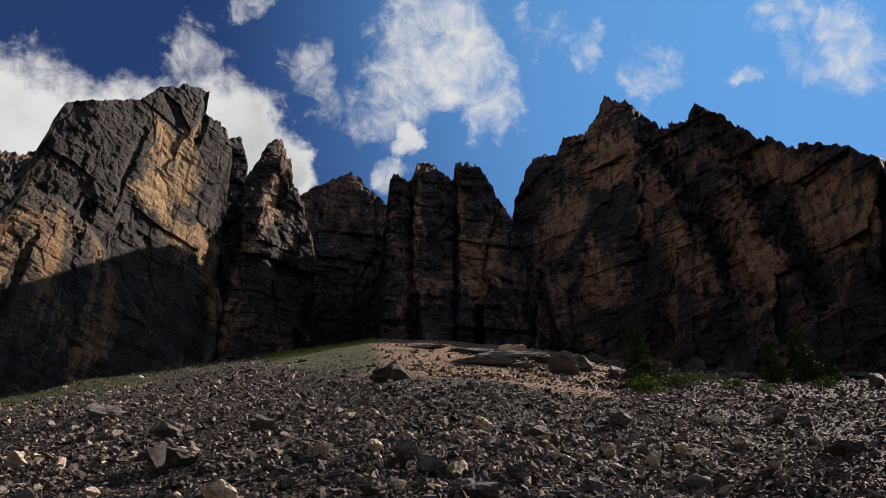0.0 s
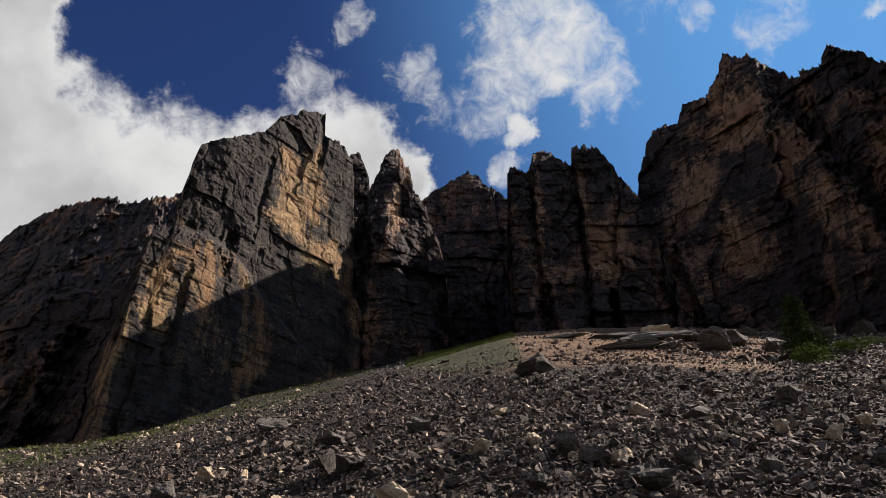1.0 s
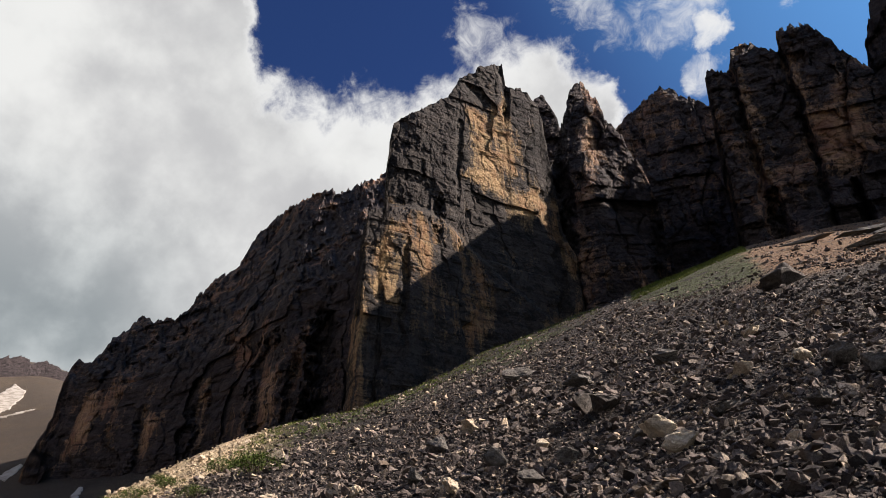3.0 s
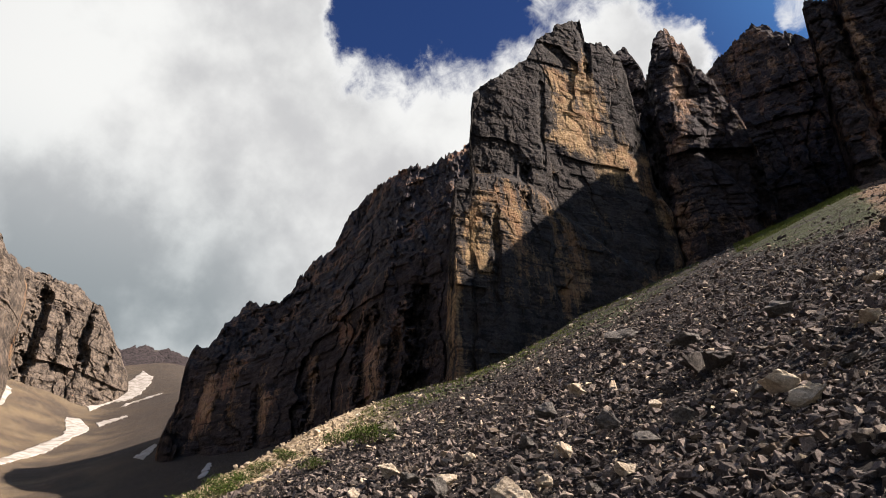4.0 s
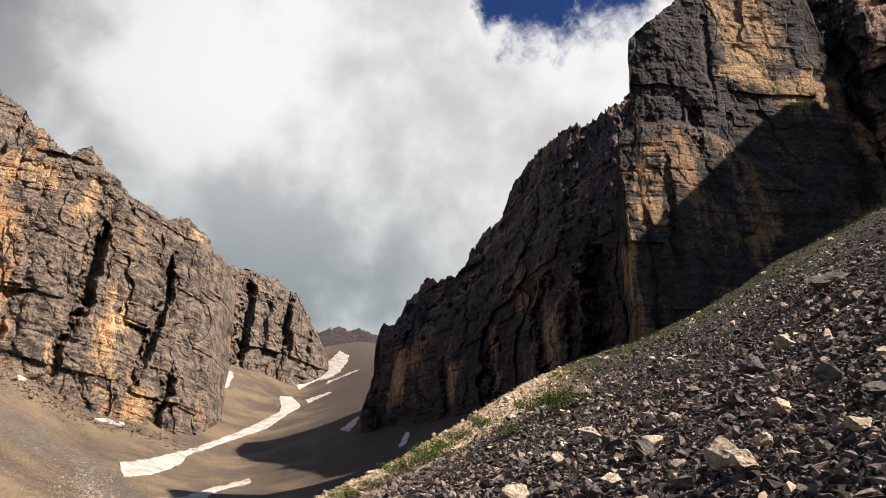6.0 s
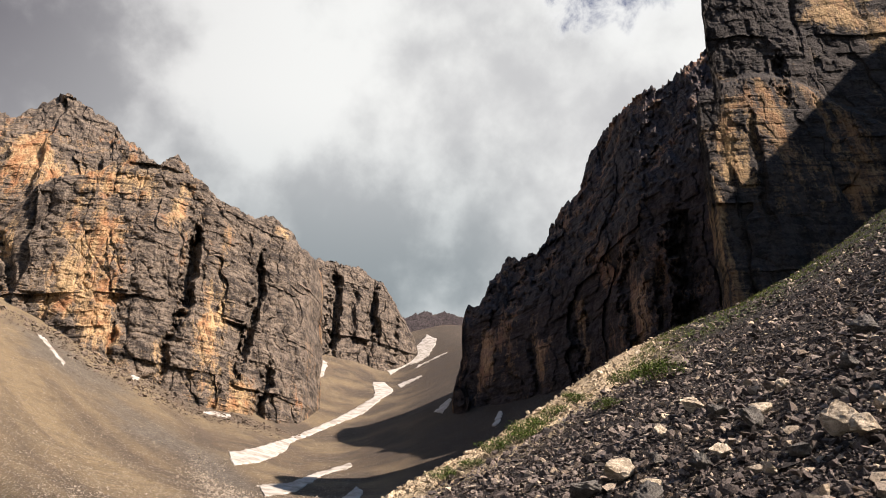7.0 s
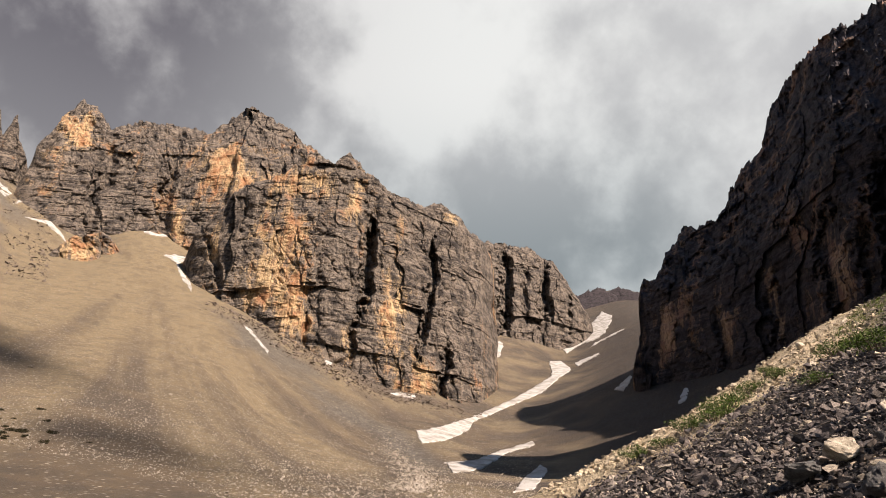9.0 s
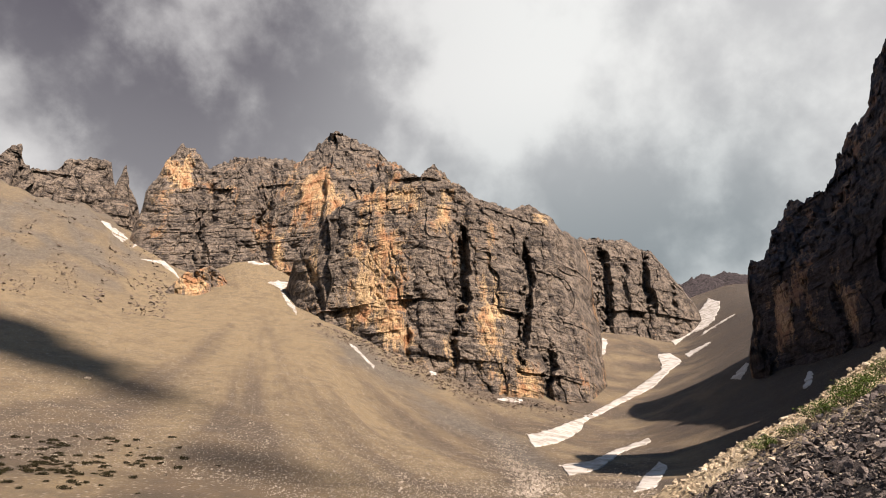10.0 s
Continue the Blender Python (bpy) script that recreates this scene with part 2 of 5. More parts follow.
def ground_material():
    m, n, b = material("scree", 0.95)
    at = n.add("ShaderNodeTexCoord").outputs["Object"]
    fine = n.noise(at, 9.0, 9, 0.8)
    mid = n.noise(at, 0.55, 9, 0.78)
    wide = n.noise(at, 0.045, 6, 0.6, 0.4)
    v = n.add("ShaderNodeTexVoronoi")
    n.put(v.inputs["Vector"], at)
    v.inputs["Scale"].default_value = 1.3
    # near soil kept near black: shadow between stones is put into its colour
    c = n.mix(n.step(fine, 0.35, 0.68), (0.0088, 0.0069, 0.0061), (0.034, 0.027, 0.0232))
    gravel = []
    for size in (3.2, 8.0):
        g = n.add("ShaderNodeTexVoronoi")
        n.put(g.inputs["Vector"], at)
        g.inputs["Scale"].default_value = size
        one = n.add("ShaderNodeSeparateColor")
        n.put(one.inputs[0], g.outputs["Color"])
        shown = n.math("MULTIPLY", n.step(g.outputs[0], 0.50, 0.36), n.step(one.outputs[1], 0.25, 0.45))
        # pebble tints darkened likewise, standing for shadow among the rubble
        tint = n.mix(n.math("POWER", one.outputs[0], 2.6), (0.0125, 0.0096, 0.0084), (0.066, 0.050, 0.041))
        c = n.mix(shown, c, tint)
        gravel.append(n.math("MULTIPLY", shown, n.math("SUBTRACT", 0.75, g.outputs[0])))
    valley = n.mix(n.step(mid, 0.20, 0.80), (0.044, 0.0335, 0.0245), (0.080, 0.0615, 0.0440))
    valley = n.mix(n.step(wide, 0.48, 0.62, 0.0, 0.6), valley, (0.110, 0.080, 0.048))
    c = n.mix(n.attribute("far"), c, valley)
    c = n.mix(n.math("MULTIPLY", n.attribute("stony"), n.step(mid, 0.30, 0.55, 0.4, 1.0)), c, n.mix(n.step(mid, 0.35, 0.65), (0.059, 0.0531, 0.0461), (0.142, 0.124, 0.1)))
    sand = n.mix(n.step(fine, 0.36, 0.64), (0.096, 0.072, 0.041), (0.245, 0.186, 0.107))
    c = n.mix(n.math("MULTIPLY", n.attribute("sand"), n.step(mid, 0.30, 0.70, 0.70, 1.0)), c, sand)
    tan = n.mix(n.step(fine, 0.36, 0.64), (0.082, 0.0459, 0.0246), (0.271, 0.168, 0.0918))
    c = n.mix(n.math("MULTIPLY", n.attribute("ochre"), n.step(mid, 0.36, 0.52, 0.45, 1.0)), c, tan)
    c = n.mix(n.math("MULTIPLY", n.attribute("rim"), n.step(fine, 0.34, 0.52, 0.3, 1.0)), c, n.mix(n.step(mid, 0.35, 0.65), (0.42, 0.32, 0.185), (0.74, 0.60, 0.40)))
    grass = n.mix(n.step(fine, 0.35, 0.7), (0.017, 0.029, 0.003), (0.060, 0.077, 0.011))
    c = n.mix(n.math("MULTIPLY", n.attribute("grass"), n.step(mid, 0.36, 0.52)), c, grass)
    lumps = n.noise(at, 0.14, 9, 0.74)
    spread = n.add("ShaderNodeTexVoronoi")
    n.put(spread.inputs["Vector"], at)
    spread.inputs["Scale"].default_value = 1.5
    which = n.add("ShaderNodeSeparateColor")
    n.put(which.inputs[0], spread.outputs["Color"])
    speck = n.math("MULTIPLY", n.step(spread.outputs[0], 0.42, 0.22), n.step(which.outputs[0], 0.45, 0.65))
    c = n.mix(n.math("MULTIPLY", n.math("MULTIPLY", speck, n.attribute("far")), 0.8), c, n.mix(which.outputs[1], (0.09, 0.076, 0.060), (0.36, 0.31, 0.24)))
    c = n.mix(n.math("MULTIPLY", n.attribute("far"), n.step(lumps, 0.54, 0.38, 0.0, 0.35)), c, (0.05, 0.042, 0.032))
    n.put(b.inputs["Base Color"], c)
    relief = n.math("ADD", n.math("MULTIPLY", fine, 0.3), n.math("ADD", mid, n.math("MULTIPLY", v.outputs[0], 0.5)))
    relief = n.math("ADD", relief, n.math("MULTIPLY_ADD", gravel[0], 0.45, n.math("MULTIPLY", gravel[1], 0.18)))
    relief = n.math("ADD", relief, n.math("MULTIPLY", n.math("MULTIPLY", lumps, 5.0), n.math("MULTIPLY_ADD", n.attribute("stony"), 1.2, n.math("MULTIPLY", n.attribute("far"), 0.12))))
    relief = n.math("MULTIPLY", relief, n.math("MULTIPLY_ADD", n.attribute("far"), -0.35, 1.0))
    bump(n, b, relief, 1.0, 0.6)
    return m


def stone_material(name, per_object):
    m, n, b = material(name, 0.9)
    if per_object:
        r = n.add("ShaderNodeObjectInfo").outputs["Random"]
    else:
        r = n.add("ShaderNodeNewGeometry").outputs["Random Per Island"]
    at = n.add("ShaderNodeTexCoord").outputs["Object"]
    ramp = n.add("ShaderNodeValToRGB")
    n.put(ramp.inputs[0], r)
    e = ramp.color_ramp.elements
    e[0].position, e[0].color = 0.0, (0.024, 0.0205, 0.0195, 1)
    e[1].position, e[1].color = 1.0, (0.52, 0.42, 0.30, 1)
    for p, c in ((0.25, (0.050, 0.0405, 0.0365, 1)), (0.55, (0.118, 0.0965, 0.0850, 1)), (0.85, (0.212, 0.175, 0.150, 1)), (0.96, (0.36, 0.30, 0.228, 1))):
        k = e.new(p)
        k.color = c
    g = n.noise(at, 5.0 if per_object else 30.0, 9, 0.75)
    stain = n.noise(at, 2.2, 5, 0.6)
    c = n.mix(n.step(g, 0.38, 0.54, 0.55, 0.0), ramp.outputs[0], (0.0246, 0.023, 0.0221))
    c = n.mix(n.step(stain, 0.55, 0.72, 0.0, 0.4), c, (0.246, 0.18, 0.107))
    n.put(b.inputs["Base Color"], c)
    bump(n, b, g, 1.0, 0.16 if per_object else 0.035)
    return m


def plain_rock(name, a, c2):
    m, n, b = material(name, 0.9)
    at = n.add("ShaderNodeTexCoord").outputs["Object"]
    g = n.noise(at, 11.0, 10, 0.78)
    s = n.noise(at, 1.6, 5, 0.6)
    c = n.mix(n.step(g, 0.36, 0.64), tuple(0.7 * v for v in a), c2)
    c = n.mix(n.step(s, 0.55, 0.75, 0.0, 0.5), c, tuple(0.5 * v for v in a))
    n.put(b.inputs["Base Color"], c)
    bump(n, b, g, 1.0, 0.10)
    return m


def snow_material():
    m, n, b = material("old_snow", 0.75)
    at = n.add("ShaderNodeTexCoord").outputs["Object"]
    g = n.noise(at, 0.12, 8, 0.7)
    c = n.mix(n.step(g, 0.36, 0.58), (0.184, 0.163, 0.135), (0.357, 0.339, 0.307))
    n.put(b.inputs["Base Color"], c)
    bump(n, b, g, 0.4, 0.6)
    return m


scree = ground_material()
stones_mixed = stone_material("scree_stones", False)
stone_single = stone_material("loose_stone", True)
pale_rock = plain_rock("pale_limestone", (0.42, 0.34, 0.235), (0.70, 0.60, 0.46))
cream_rock = plain_rock("cream_limestone", (0.60, 0.50, 0.36), (0.80, 0.69, 0.52))
dark_rock = plain_rock("dark_limestone", (0.0574, 0.0508, 0.0476), (0.107, 0.0943, 0.082))
grey_rock = plain_rock("grey_limestone", (0.0918, 0.0853, 0.0787), (0.177, 0.164, 0.144))
old_snow = snow_material()
talus_rock = plain_rock("talus_limestone", (0.075, 0.058, 0.045), (0.190, 0.150, 0.115))
rim_stone = plain_rock("rim_limestone", (0.27, 0.21, 0.135), (0.56, 0.46, 0.32))
fan_stone = plain_rock("fan_limestone", (0.19, 0.162, 0.130), (0.38, 0.325, 0.258))


# ---- helpers for shapes ----
def hashed(i, j, k, seed):
    h = (i * 374761393 + j * 668265263 + k * 2147483647 + seed * 1274126177) & 0xFFFFFFFF
    h = ((h ^ (h >> 13)) * 1274126177) & 0xFFFFFFFF
    return ((h ^ (h >> 16)) & 0xFFFFFF) / 16777215.0


def value_noise(x, y, z, seed=0):
    """Smooth noise from -1 to 1 on arrays."""
    x, y, z = np.broadcast_arrays(np.asarray(x, float), np.asarray(y, float), np.asarray(z, float))
    xi, yi, zi = (np.floor(v).astype(np.int64) for v in (x, y, z))
    f = [v - i for v, i in zip((x, y, z), (xi, yi, zi))]
    u, v, q = (t * t * t * (t * (t * 6 - 15) + 10) for t in f)
    out = 0
    for a in (0, 1):
        for b in (0, 1):
            for c in (0, 1):
                wgt = (u if a else 1 - u) * (v if b else 1 - v) * (q if c else 1 - q)
                out = out + wgt * hashed(xi + a, yi + b, zi + c, seed)
    return out * 2 - 1


def fbm(x, y, z, octaves=4, seed=0, gain=0.5):
    total, amp = 0, 1.0
    for o in range(octaves):
        total = total + amp * value_noise(x * 2.03 ** o, y * 2.03 ** o, z * 2.03 ** o, seed + o * 7)
        amp *= gain
    return total


def smooth(lo, hi, v):
    t = np.clip((v - lo) / (hi - lo), 0, 1)
    return t * t * (3 - 2 * t)


def curve(table, rounded=False):
    """Function of the bearing through (bearing, value) pairs; rounded: with no corners."""
    pairs = sorted(table)
    xs, ys = np.array([p[0] for p in pairs], float), np.array([p[1] for p in pairs], float)
    if not rounded:
        return lambda b: np.interp(b, xs, ys)
    g = np.gradient(ys, xs)

    def value(b):
        i = np.clip(np.searchsorted(xs, b) - 1, 0, len(xs) - 2)
        w_ = xs[i + 1] - xs[i]
        t = np.clip((b - xs[i]) / w_, 0, 1)
        a, c = ys[i], ys[i + 1]
        return (2 * t**3 - 3 * t**2 + 1) * a + (t**3 - 2 * t**2 + t) * w_ * g[i] + (3 * t**2 - 2 * t**3) * c + (t**3 - t**2) * w_ * g[i + 1]

    return value


def cells(u, v, seed):
    """Cracked blocks on the plane (u, v): a level and a tilt for each block, and how near its edge is."""
    u, v = np.broadcast_arrays(u, v)
    ui, vi = np.floor(u).astype(np.int64), np.floor(v).astype(np.int64)
    f1, f2 = np.full(u.shape, 9.0), np.full(u.shape, 9.0)
    level = np.zeros(u.shape)
    for a in (-1, 0, 1):
        for c in (-1, 0, 1):
            cu, cv = ui + a, vi + c
            du = u - cu - 0.15 - 0.7 * hashed(cu, cv, 1, seed)
            dv = v - cv - 0.15 - 0.7 * hashed(cu, cv, 2, seed)
            dist = np.abs(du) + 0.75 * np.abs(dv) + 0.35 * np.hypot(du, dv)
            here = (hashed(cu, cv, 3, seed) - 0.5) * 2 + du * (hashed(cu, cv, 4, seed) - 0.5) * 2.2 + dv * (hashed(cu, cv, 5, seed) - 0.35) * 1.6
            closer = dist < f1
            f2 = np.where(closer, f1, np.minimum(f2, dist))
            level = np.where(closer, here, level)
            f1 = np.where(closer, dist, f1)
    return level, f2 - f1


def grid_mesh(name, points, mat, closed=False, attributes=None, flat=True):
    """Mesh from an array rows x columns x 3."""
    rows, cols, _ = points.shape
    me = bpy.data.meshes.new(name)
    i = np.arange(rows * cols).reshape(rows, cols)
    quads = np.stack([i[:-1, :-1], i[:-1, 1:], i[1:, 1:], i[1:, :-1]], -1).reshape(-1, 4)
    me.vertices.add(rows * cols)
    me.vertices.foreach_set("co", points.reshape(-1).astype(np.float32))
    me.loops.add(quads.size)
    me.loops.foreach_set("vertex_index", quads.reshape(-1).astype(np.int32))
    me.polygons.add(len(quads))
    me.polygons.foreach_set("loop_start", (np.arange(len(quads)) * 4).astype(np.int32))
    me.polygons.foreach_set("use_smooth", np.full(len(quads), not flat))
    for key, values in (attributes or {}).items():
        a = me.attributes.new(key, "FLOAT", "POINT")
        a.data.foreach_set("value", values.reshape(-1).astype(np.float32))
    me.materials.append(mat)
    me.update(calc_edges=True)
    me.validate()
    return new(name, me)


def part(name, bm, mat, parent=None, label=""):
    me = bpy.data.meshes.new(name)
    bm.to_mesh(me)
    bm.free()
    me.materials.append(mat)
    ob = new(name, me)
    if parent:
        ob.parent = parent
    if label:
        ob["label"] = label
    return ob


# ---- the lie of the land ----
# bearings are degrees to the left of +y; heights in degrees above the eye
crest_height = curve([(-60, 17), (-35, 20.6), (-29, 21.7), (-22, 23.2), (-16, 24.7), (-9, 26.2), (-4.6, 26.9), (2, 27.4), (6.6, 27.3), (13.8, 25.8), (20.8, 24.0),
                      (28.1, 21.6), (33.8, 19.3), (39.1, 17.2), (43.9, 15.5), (47.7, 14.3), (52.3, 12.5), (55.8, 10.7), (59, 9.1), (63.3, 6.6),
                      (66.5, 4.9), (69.6, 3.2), (73.1, 1.4), (80, -3.5), (90, -8), (105, -14), (130, -24), (180, -27), (230, -24), (270, -10), (300, 17)])
crest_far = curve([(-60, 110), (-20, 118), (0, 112), (10, 105), (20, 95), (28, 80), (34, 65), (40, 52), (47, 42), (54, 38), (60, 33), (66, 29),
                   (73, 24), (80, 40), (90, 60), (105, 90), (130, 120), (180, 160), (230, 160), (270, 140), (300, 110)])
# height of the valley's ground, in degrees above the eye, along rings of these distances
RINGS = np.log([85.0, 220.0, 400.0, 620.0, 860.0, 1260.0])
ring_near = curve([(20, -4), (40, -3), (52, -2), (62, -0.6), (70, 0.4), (80, 1.0), (92, 1.5), (105, 1.9), (125, 2.4), (145, 1.0), (170, -6), (200, -8)], True)
ring_low = curve([(20, 16), (40, 14), (47, 13.4), (52, 10.8), (59, 7.0), (64, 5.0), (70, 3.6), (76, 3.5), (83, 4.4), (90, 6.0), (98, 8.6), (105, 9.6), (115, 9.4), (125, 9.6), (145, 7), (170, -2), (200, -4)], True)
ring_foot = curve([(20, 19), (47, 16), (55, 13.5), (60, 12.2), (64, 10.6), (68, 8.8), (72, 7.4), (76, 7.4), (80, 8.6), (84, 9.6), (89, 11.8), (94, 13.8), (98, 15.0), (104, 15.6), (112, 15.4), (125, 16.0), (145, 11), (170, 0), (200, -2)], True)
ring_fan = curve([(20, 20), (55, 15), (60, 14.2), (64, 12.4), (68, 10.9), (72, 10.7), (75, 11.4), (80, 12.5), (89, 15), (98, 18.6), (102, 20.2), (105, 20.4), (109, 19.2), (113, 20.4), (118, 21.8), (125, 22.4), (145, 14), (170, 0), (200, -2)], True)
ring_high = curve([(20, 20), (58, 15.6), (63, 14.6), (66, 13.4), (69, 12.9), (72, 14.0), (76, 15), (89, 18), (102, 22), (113, 22.6), (118, 23.6), (125, 23.8), (145, 15), (170, 0), (200, -2)], True)
ring_col = curve([(20, 20), (58, 17.3), (62, 17.2), (64.3, 17.6), (66, 17.5), (69, 17.0), (76, 17), (89, 19), (102, 22), (113, 22.6), (125, 24), (145, 15), (170, 0), (200, -2)], True)
RING_HEIGHTS = [ring_near, ring_low, ring_foot, ring_fan, ring_high, ring_col]


def valley(b, r):
    """Height in metres of the valley's ground."""
    q = np.log(np.maximum(r, 1.0))
    tans = [np.tan(np.radians(c(b))) for c in RING_HEIGHTS]
    t = tans[0] - (RINGS[0] - np.minimum(q, RINGS[0])) * 0.12
    for i in range(len(RINGS) - 1):
        k = np.clip((q - RINGS[i]) / (RINGS[i + 1] - RINGS[i]), 0, 1)
        t = t + k * (tans[i + 1] - tans[i])
    over = np.maximum(r - 1260.0, 0)
    return EYE + np.minimum(r, 1260) * t - 0.35 * over


def land(b, r):
    """Height of the ground at bearing b (degrees) and distance r (metres)."""
    b, r = np.broadcast_arrays(np.asarray(b, float), np.asarray(r, float))
    x, y = -r * np.sin(np.radians(b)), r * np.cos(np.radians(b))
    rc, tc = crest_far(b), np.tan(np.radians(crest_height(b)))
    near = r * (tc + EYE / rc)
    edge = rc * (tc + EYE / rc)
    valley_side = smooth(22, 32, b) * (1 - smooth(200, 260, b))
    near = np.where(r > rc, edge - (r - rc) * (0.62 * valley_side - 0.25 * (1 - valley_side)), near)
    far = valley(b, r) - 8 * (1 - smooth(10, 85, r))
    far = far + smooth(60, 220, r) * (fbm(x / 70, y / 70, 0.0, 4, 5) * 2.0 * smooth(200, 700, r) * smooth(74, 90, b) + fbm(x / 34, y / 34, 0.0, 3, 9) * 0.6 * (1 - smooth(380, 520, r) * (1 - smooth(78, 90, b))))
    hill = smooth(113, 116, b) * smooth(420, 560, r) * (b < 150)
    far = far + hill * (fbm(x / 30, y / 30, 1.0, 4, 13) * 5 + np.abs(fbm(x / 11, y / 11, 1.0, 3, 14)) * 3)
    k = smooth(20, 45, b) * (1 - smooth(150, 200, b))
    z = np.where(b < 25, near, np.maximum(near, np.where(k > 0, far, -1e4)))
    rough = fbm(x / 9, y / 9, 3.0, 3, 21) * 0.28 * smooth(2, 9, r) + fbm(x / 2.2, y / 2.2, 7.0, 3, 31) * 0.085
    z = z + rough * (r < rc * 1.3) * smooth(0.6, 2.5, r)
    return z


STEPS = np.geomspace(2.0, 2400.0, 1500)


def column(b):
    """Ground heights in degrees above the eye along one bearing."""
    return np.degrees(np.arctan2(land(np.full_like(STEPS, b), STEPS) - EYE, STEPS))


def spot(b, h, start=2.0, heights=None):
    """Where a straight line from the eye at bearing b and height h meets the ground."""
    heights = column(b) if heights is None else heights
    under = (heights > h) & (STEPS > start)
    if under.any():
        i = int(np.argmax(under))
        d = float(STEPS[i])
        if i and heights[i - 1] < h:
            d = float(STEPS[i - 1] + (STEPS[i] - STEPS[i - 1]) * (h - heights[i - 1]) / (heights[i] - heights[i - 1]))
    else:  # above the rim: on the rim itself
        near = np.where((STEPS > start) & (STEPS < float(crest_far(b))), heights, -90)
        d = float(STEPS[np.argmax(near)])
    return (-d * math.sin(radians(b)), d * math.cos(radians(b)), float(land(b, d)))


def at_plan(x, y):
    b = np.degrees(np.arctan2(-x, y))
    b = np.where(b < -60, b + 360, b)
    return land(b, np.hypot(x, y))


def build_ground():
    bearings = np.concatenate([np.arange(-60, -46, 2.0), np.arange(-46, 128, 0.36), np.arange(128, 300.1, 4.0)])
    dist = np.concatenate([[0.02, 0.4], np.geomspace(0.9, 2600, 340)])
    b, r = np.meshgrid(bearings, dist)
    z = land(b, r)
    x, y = -r * np.sin(np.radians(b)), r * np.cos(np.radians(b))
    n1, n2 = fbm(x / 6, y / 6, 1.0, 4, 40), fbm(x / 25, y / 25, 2.0, 4, 50)
    n1 = n1 * (1 - smooth(50, 140, r))
    rc = crest_far(b)
    rim_at = 1.05 - 0.75 * smooth(78, 90, b)
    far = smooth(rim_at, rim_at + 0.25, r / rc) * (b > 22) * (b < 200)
    # below the ridge the valley turns near-black scree: its shade painted by bearing
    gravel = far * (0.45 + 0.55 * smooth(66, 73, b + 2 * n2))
    h = np.degrees(np.arctan2(z - EYE, r))
    hc = crest_height(b)
    rim_strip = smooth(0.8, 0.0, (hc - h) + 0.5 * n1 - 1.9 + 0.8 * smooth(60, 66, b)) * smooth(45, 51, b) * (1 - smooth(1.25, 1.5, r / rc)) * (b < 84) * (r > 8)
    sand = rim_strip
    patch = smooth(-0.3, 0.5, h - (23.4 - 0.18 * np.maximum(-5 - b, 0)) + 0.8 * n1) * smooth(-17, -13, b + 2 * n2) * (1 - smooth(5, 8, b + 2 * n1)) * (r < rc * 1.03) * smooth(-0.6, 0.1, n2 + n1 * 0.5 + 0.35)
    ax, ay = -530 * math.sin(radians(103.5)), 530 * math.cos(radians(103.5))
    turn, reach = np.arctan2(y - ay, x - ax), np.hypot(x - ax, y - ay)
    stripe = 0.8 * fbm(turn * 6.0, reach / 420, 4.0, 4, 61, 0.62) + 0.9 * fbm(turn * 26, reach / 420, 2.0, 5, 62, 0.78)
    inner = smooth(480, 90, reach)
    fan = far * smooth(80, 88, b + 4 * n2) * (0.10 + 0.90 * smooth(-0.8, 1.1, stripe * 0.75 + 1.6 * inner - 0.40))
    hill = far * smooth(111.5, 115, b + 1.2 * n2) * smooth(380, 500, r) * (0.35 + 0.65 * smooth(-0.4, 0.3, n2 + 0.6 * n1 + 0.1))
    hill = np.maximum(hill, 0.15 * far * smooth(700, 1000, r) * (b < 72))
    skirt = far * smooth(1.2, 0.2, np.abs(b - (82.8 + (h - 5.5) * 1.6)) / 2.0 - 0.5 * n2) * smooth(2.5, 4.5, h) * (1 - smooth(14, 16, h))
    low = far * smooth(-0.3, 0.5, n2) * 0.75 * smooth(64, 72, b) * (1 - smooth(80, 86, b)) * (1 - hill)
    sand = np.clip(np.maximum.reduce([sand, fan, low]), 0, 1)
    shift = 1.4 * smooth(44, 52, b)
    band = smooth(2.0, 1.0, (hc - h) - 0.4 * shift + 0.9 * n1) * smooth(0.2, 0.6, hc - h - shift + 0.3 * n1) * smooth(19, 26, b) * (1 - smooth(64, 70, b)) * (r < rc)
    grass = band * smooth(-0.35, 0.2, n1 + 0.25)
    knoll = smooth(23.6, 24.5, h + 0.5 * n1 - 0.5 * n2) * smooth(5.4, 6.4, b + 0.6 * n1) * (1 - smooth(15, 17, b + n1)) * (r < rc * 1.05)
    grass = np.clip(np.maximum(grass, knoll), 0, 1)
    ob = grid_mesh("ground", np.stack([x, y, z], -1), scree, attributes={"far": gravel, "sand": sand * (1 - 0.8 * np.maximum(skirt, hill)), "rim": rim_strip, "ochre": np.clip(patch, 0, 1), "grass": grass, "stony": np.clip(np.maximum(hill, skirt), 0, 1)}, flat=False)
    return tagged(ob, "steep grey limestone scree slope falling to a brown gravel valley", "ground", kind="structure")


ground = build_ground()


# ---- cliffs ----
def joints(u, seed, row=0):
    """Irregular cuts along u: which piece, how far across it (0 to 1), distance to its nearest cut."""
    i = np.floor(u).astype(np.int64)
    i = np.where(u < i + 0.7 * hashed(i, row, 7, seed), i - 1, i)
    lo, hi = i + 0.7 * hashed(i, row, 7, seed), i + 1 + 0.7 * hashed(i + 1, row, 7, seed)
    return i, (u - lo) / (hi - lo), np.minimum(u - lo, hi - u)


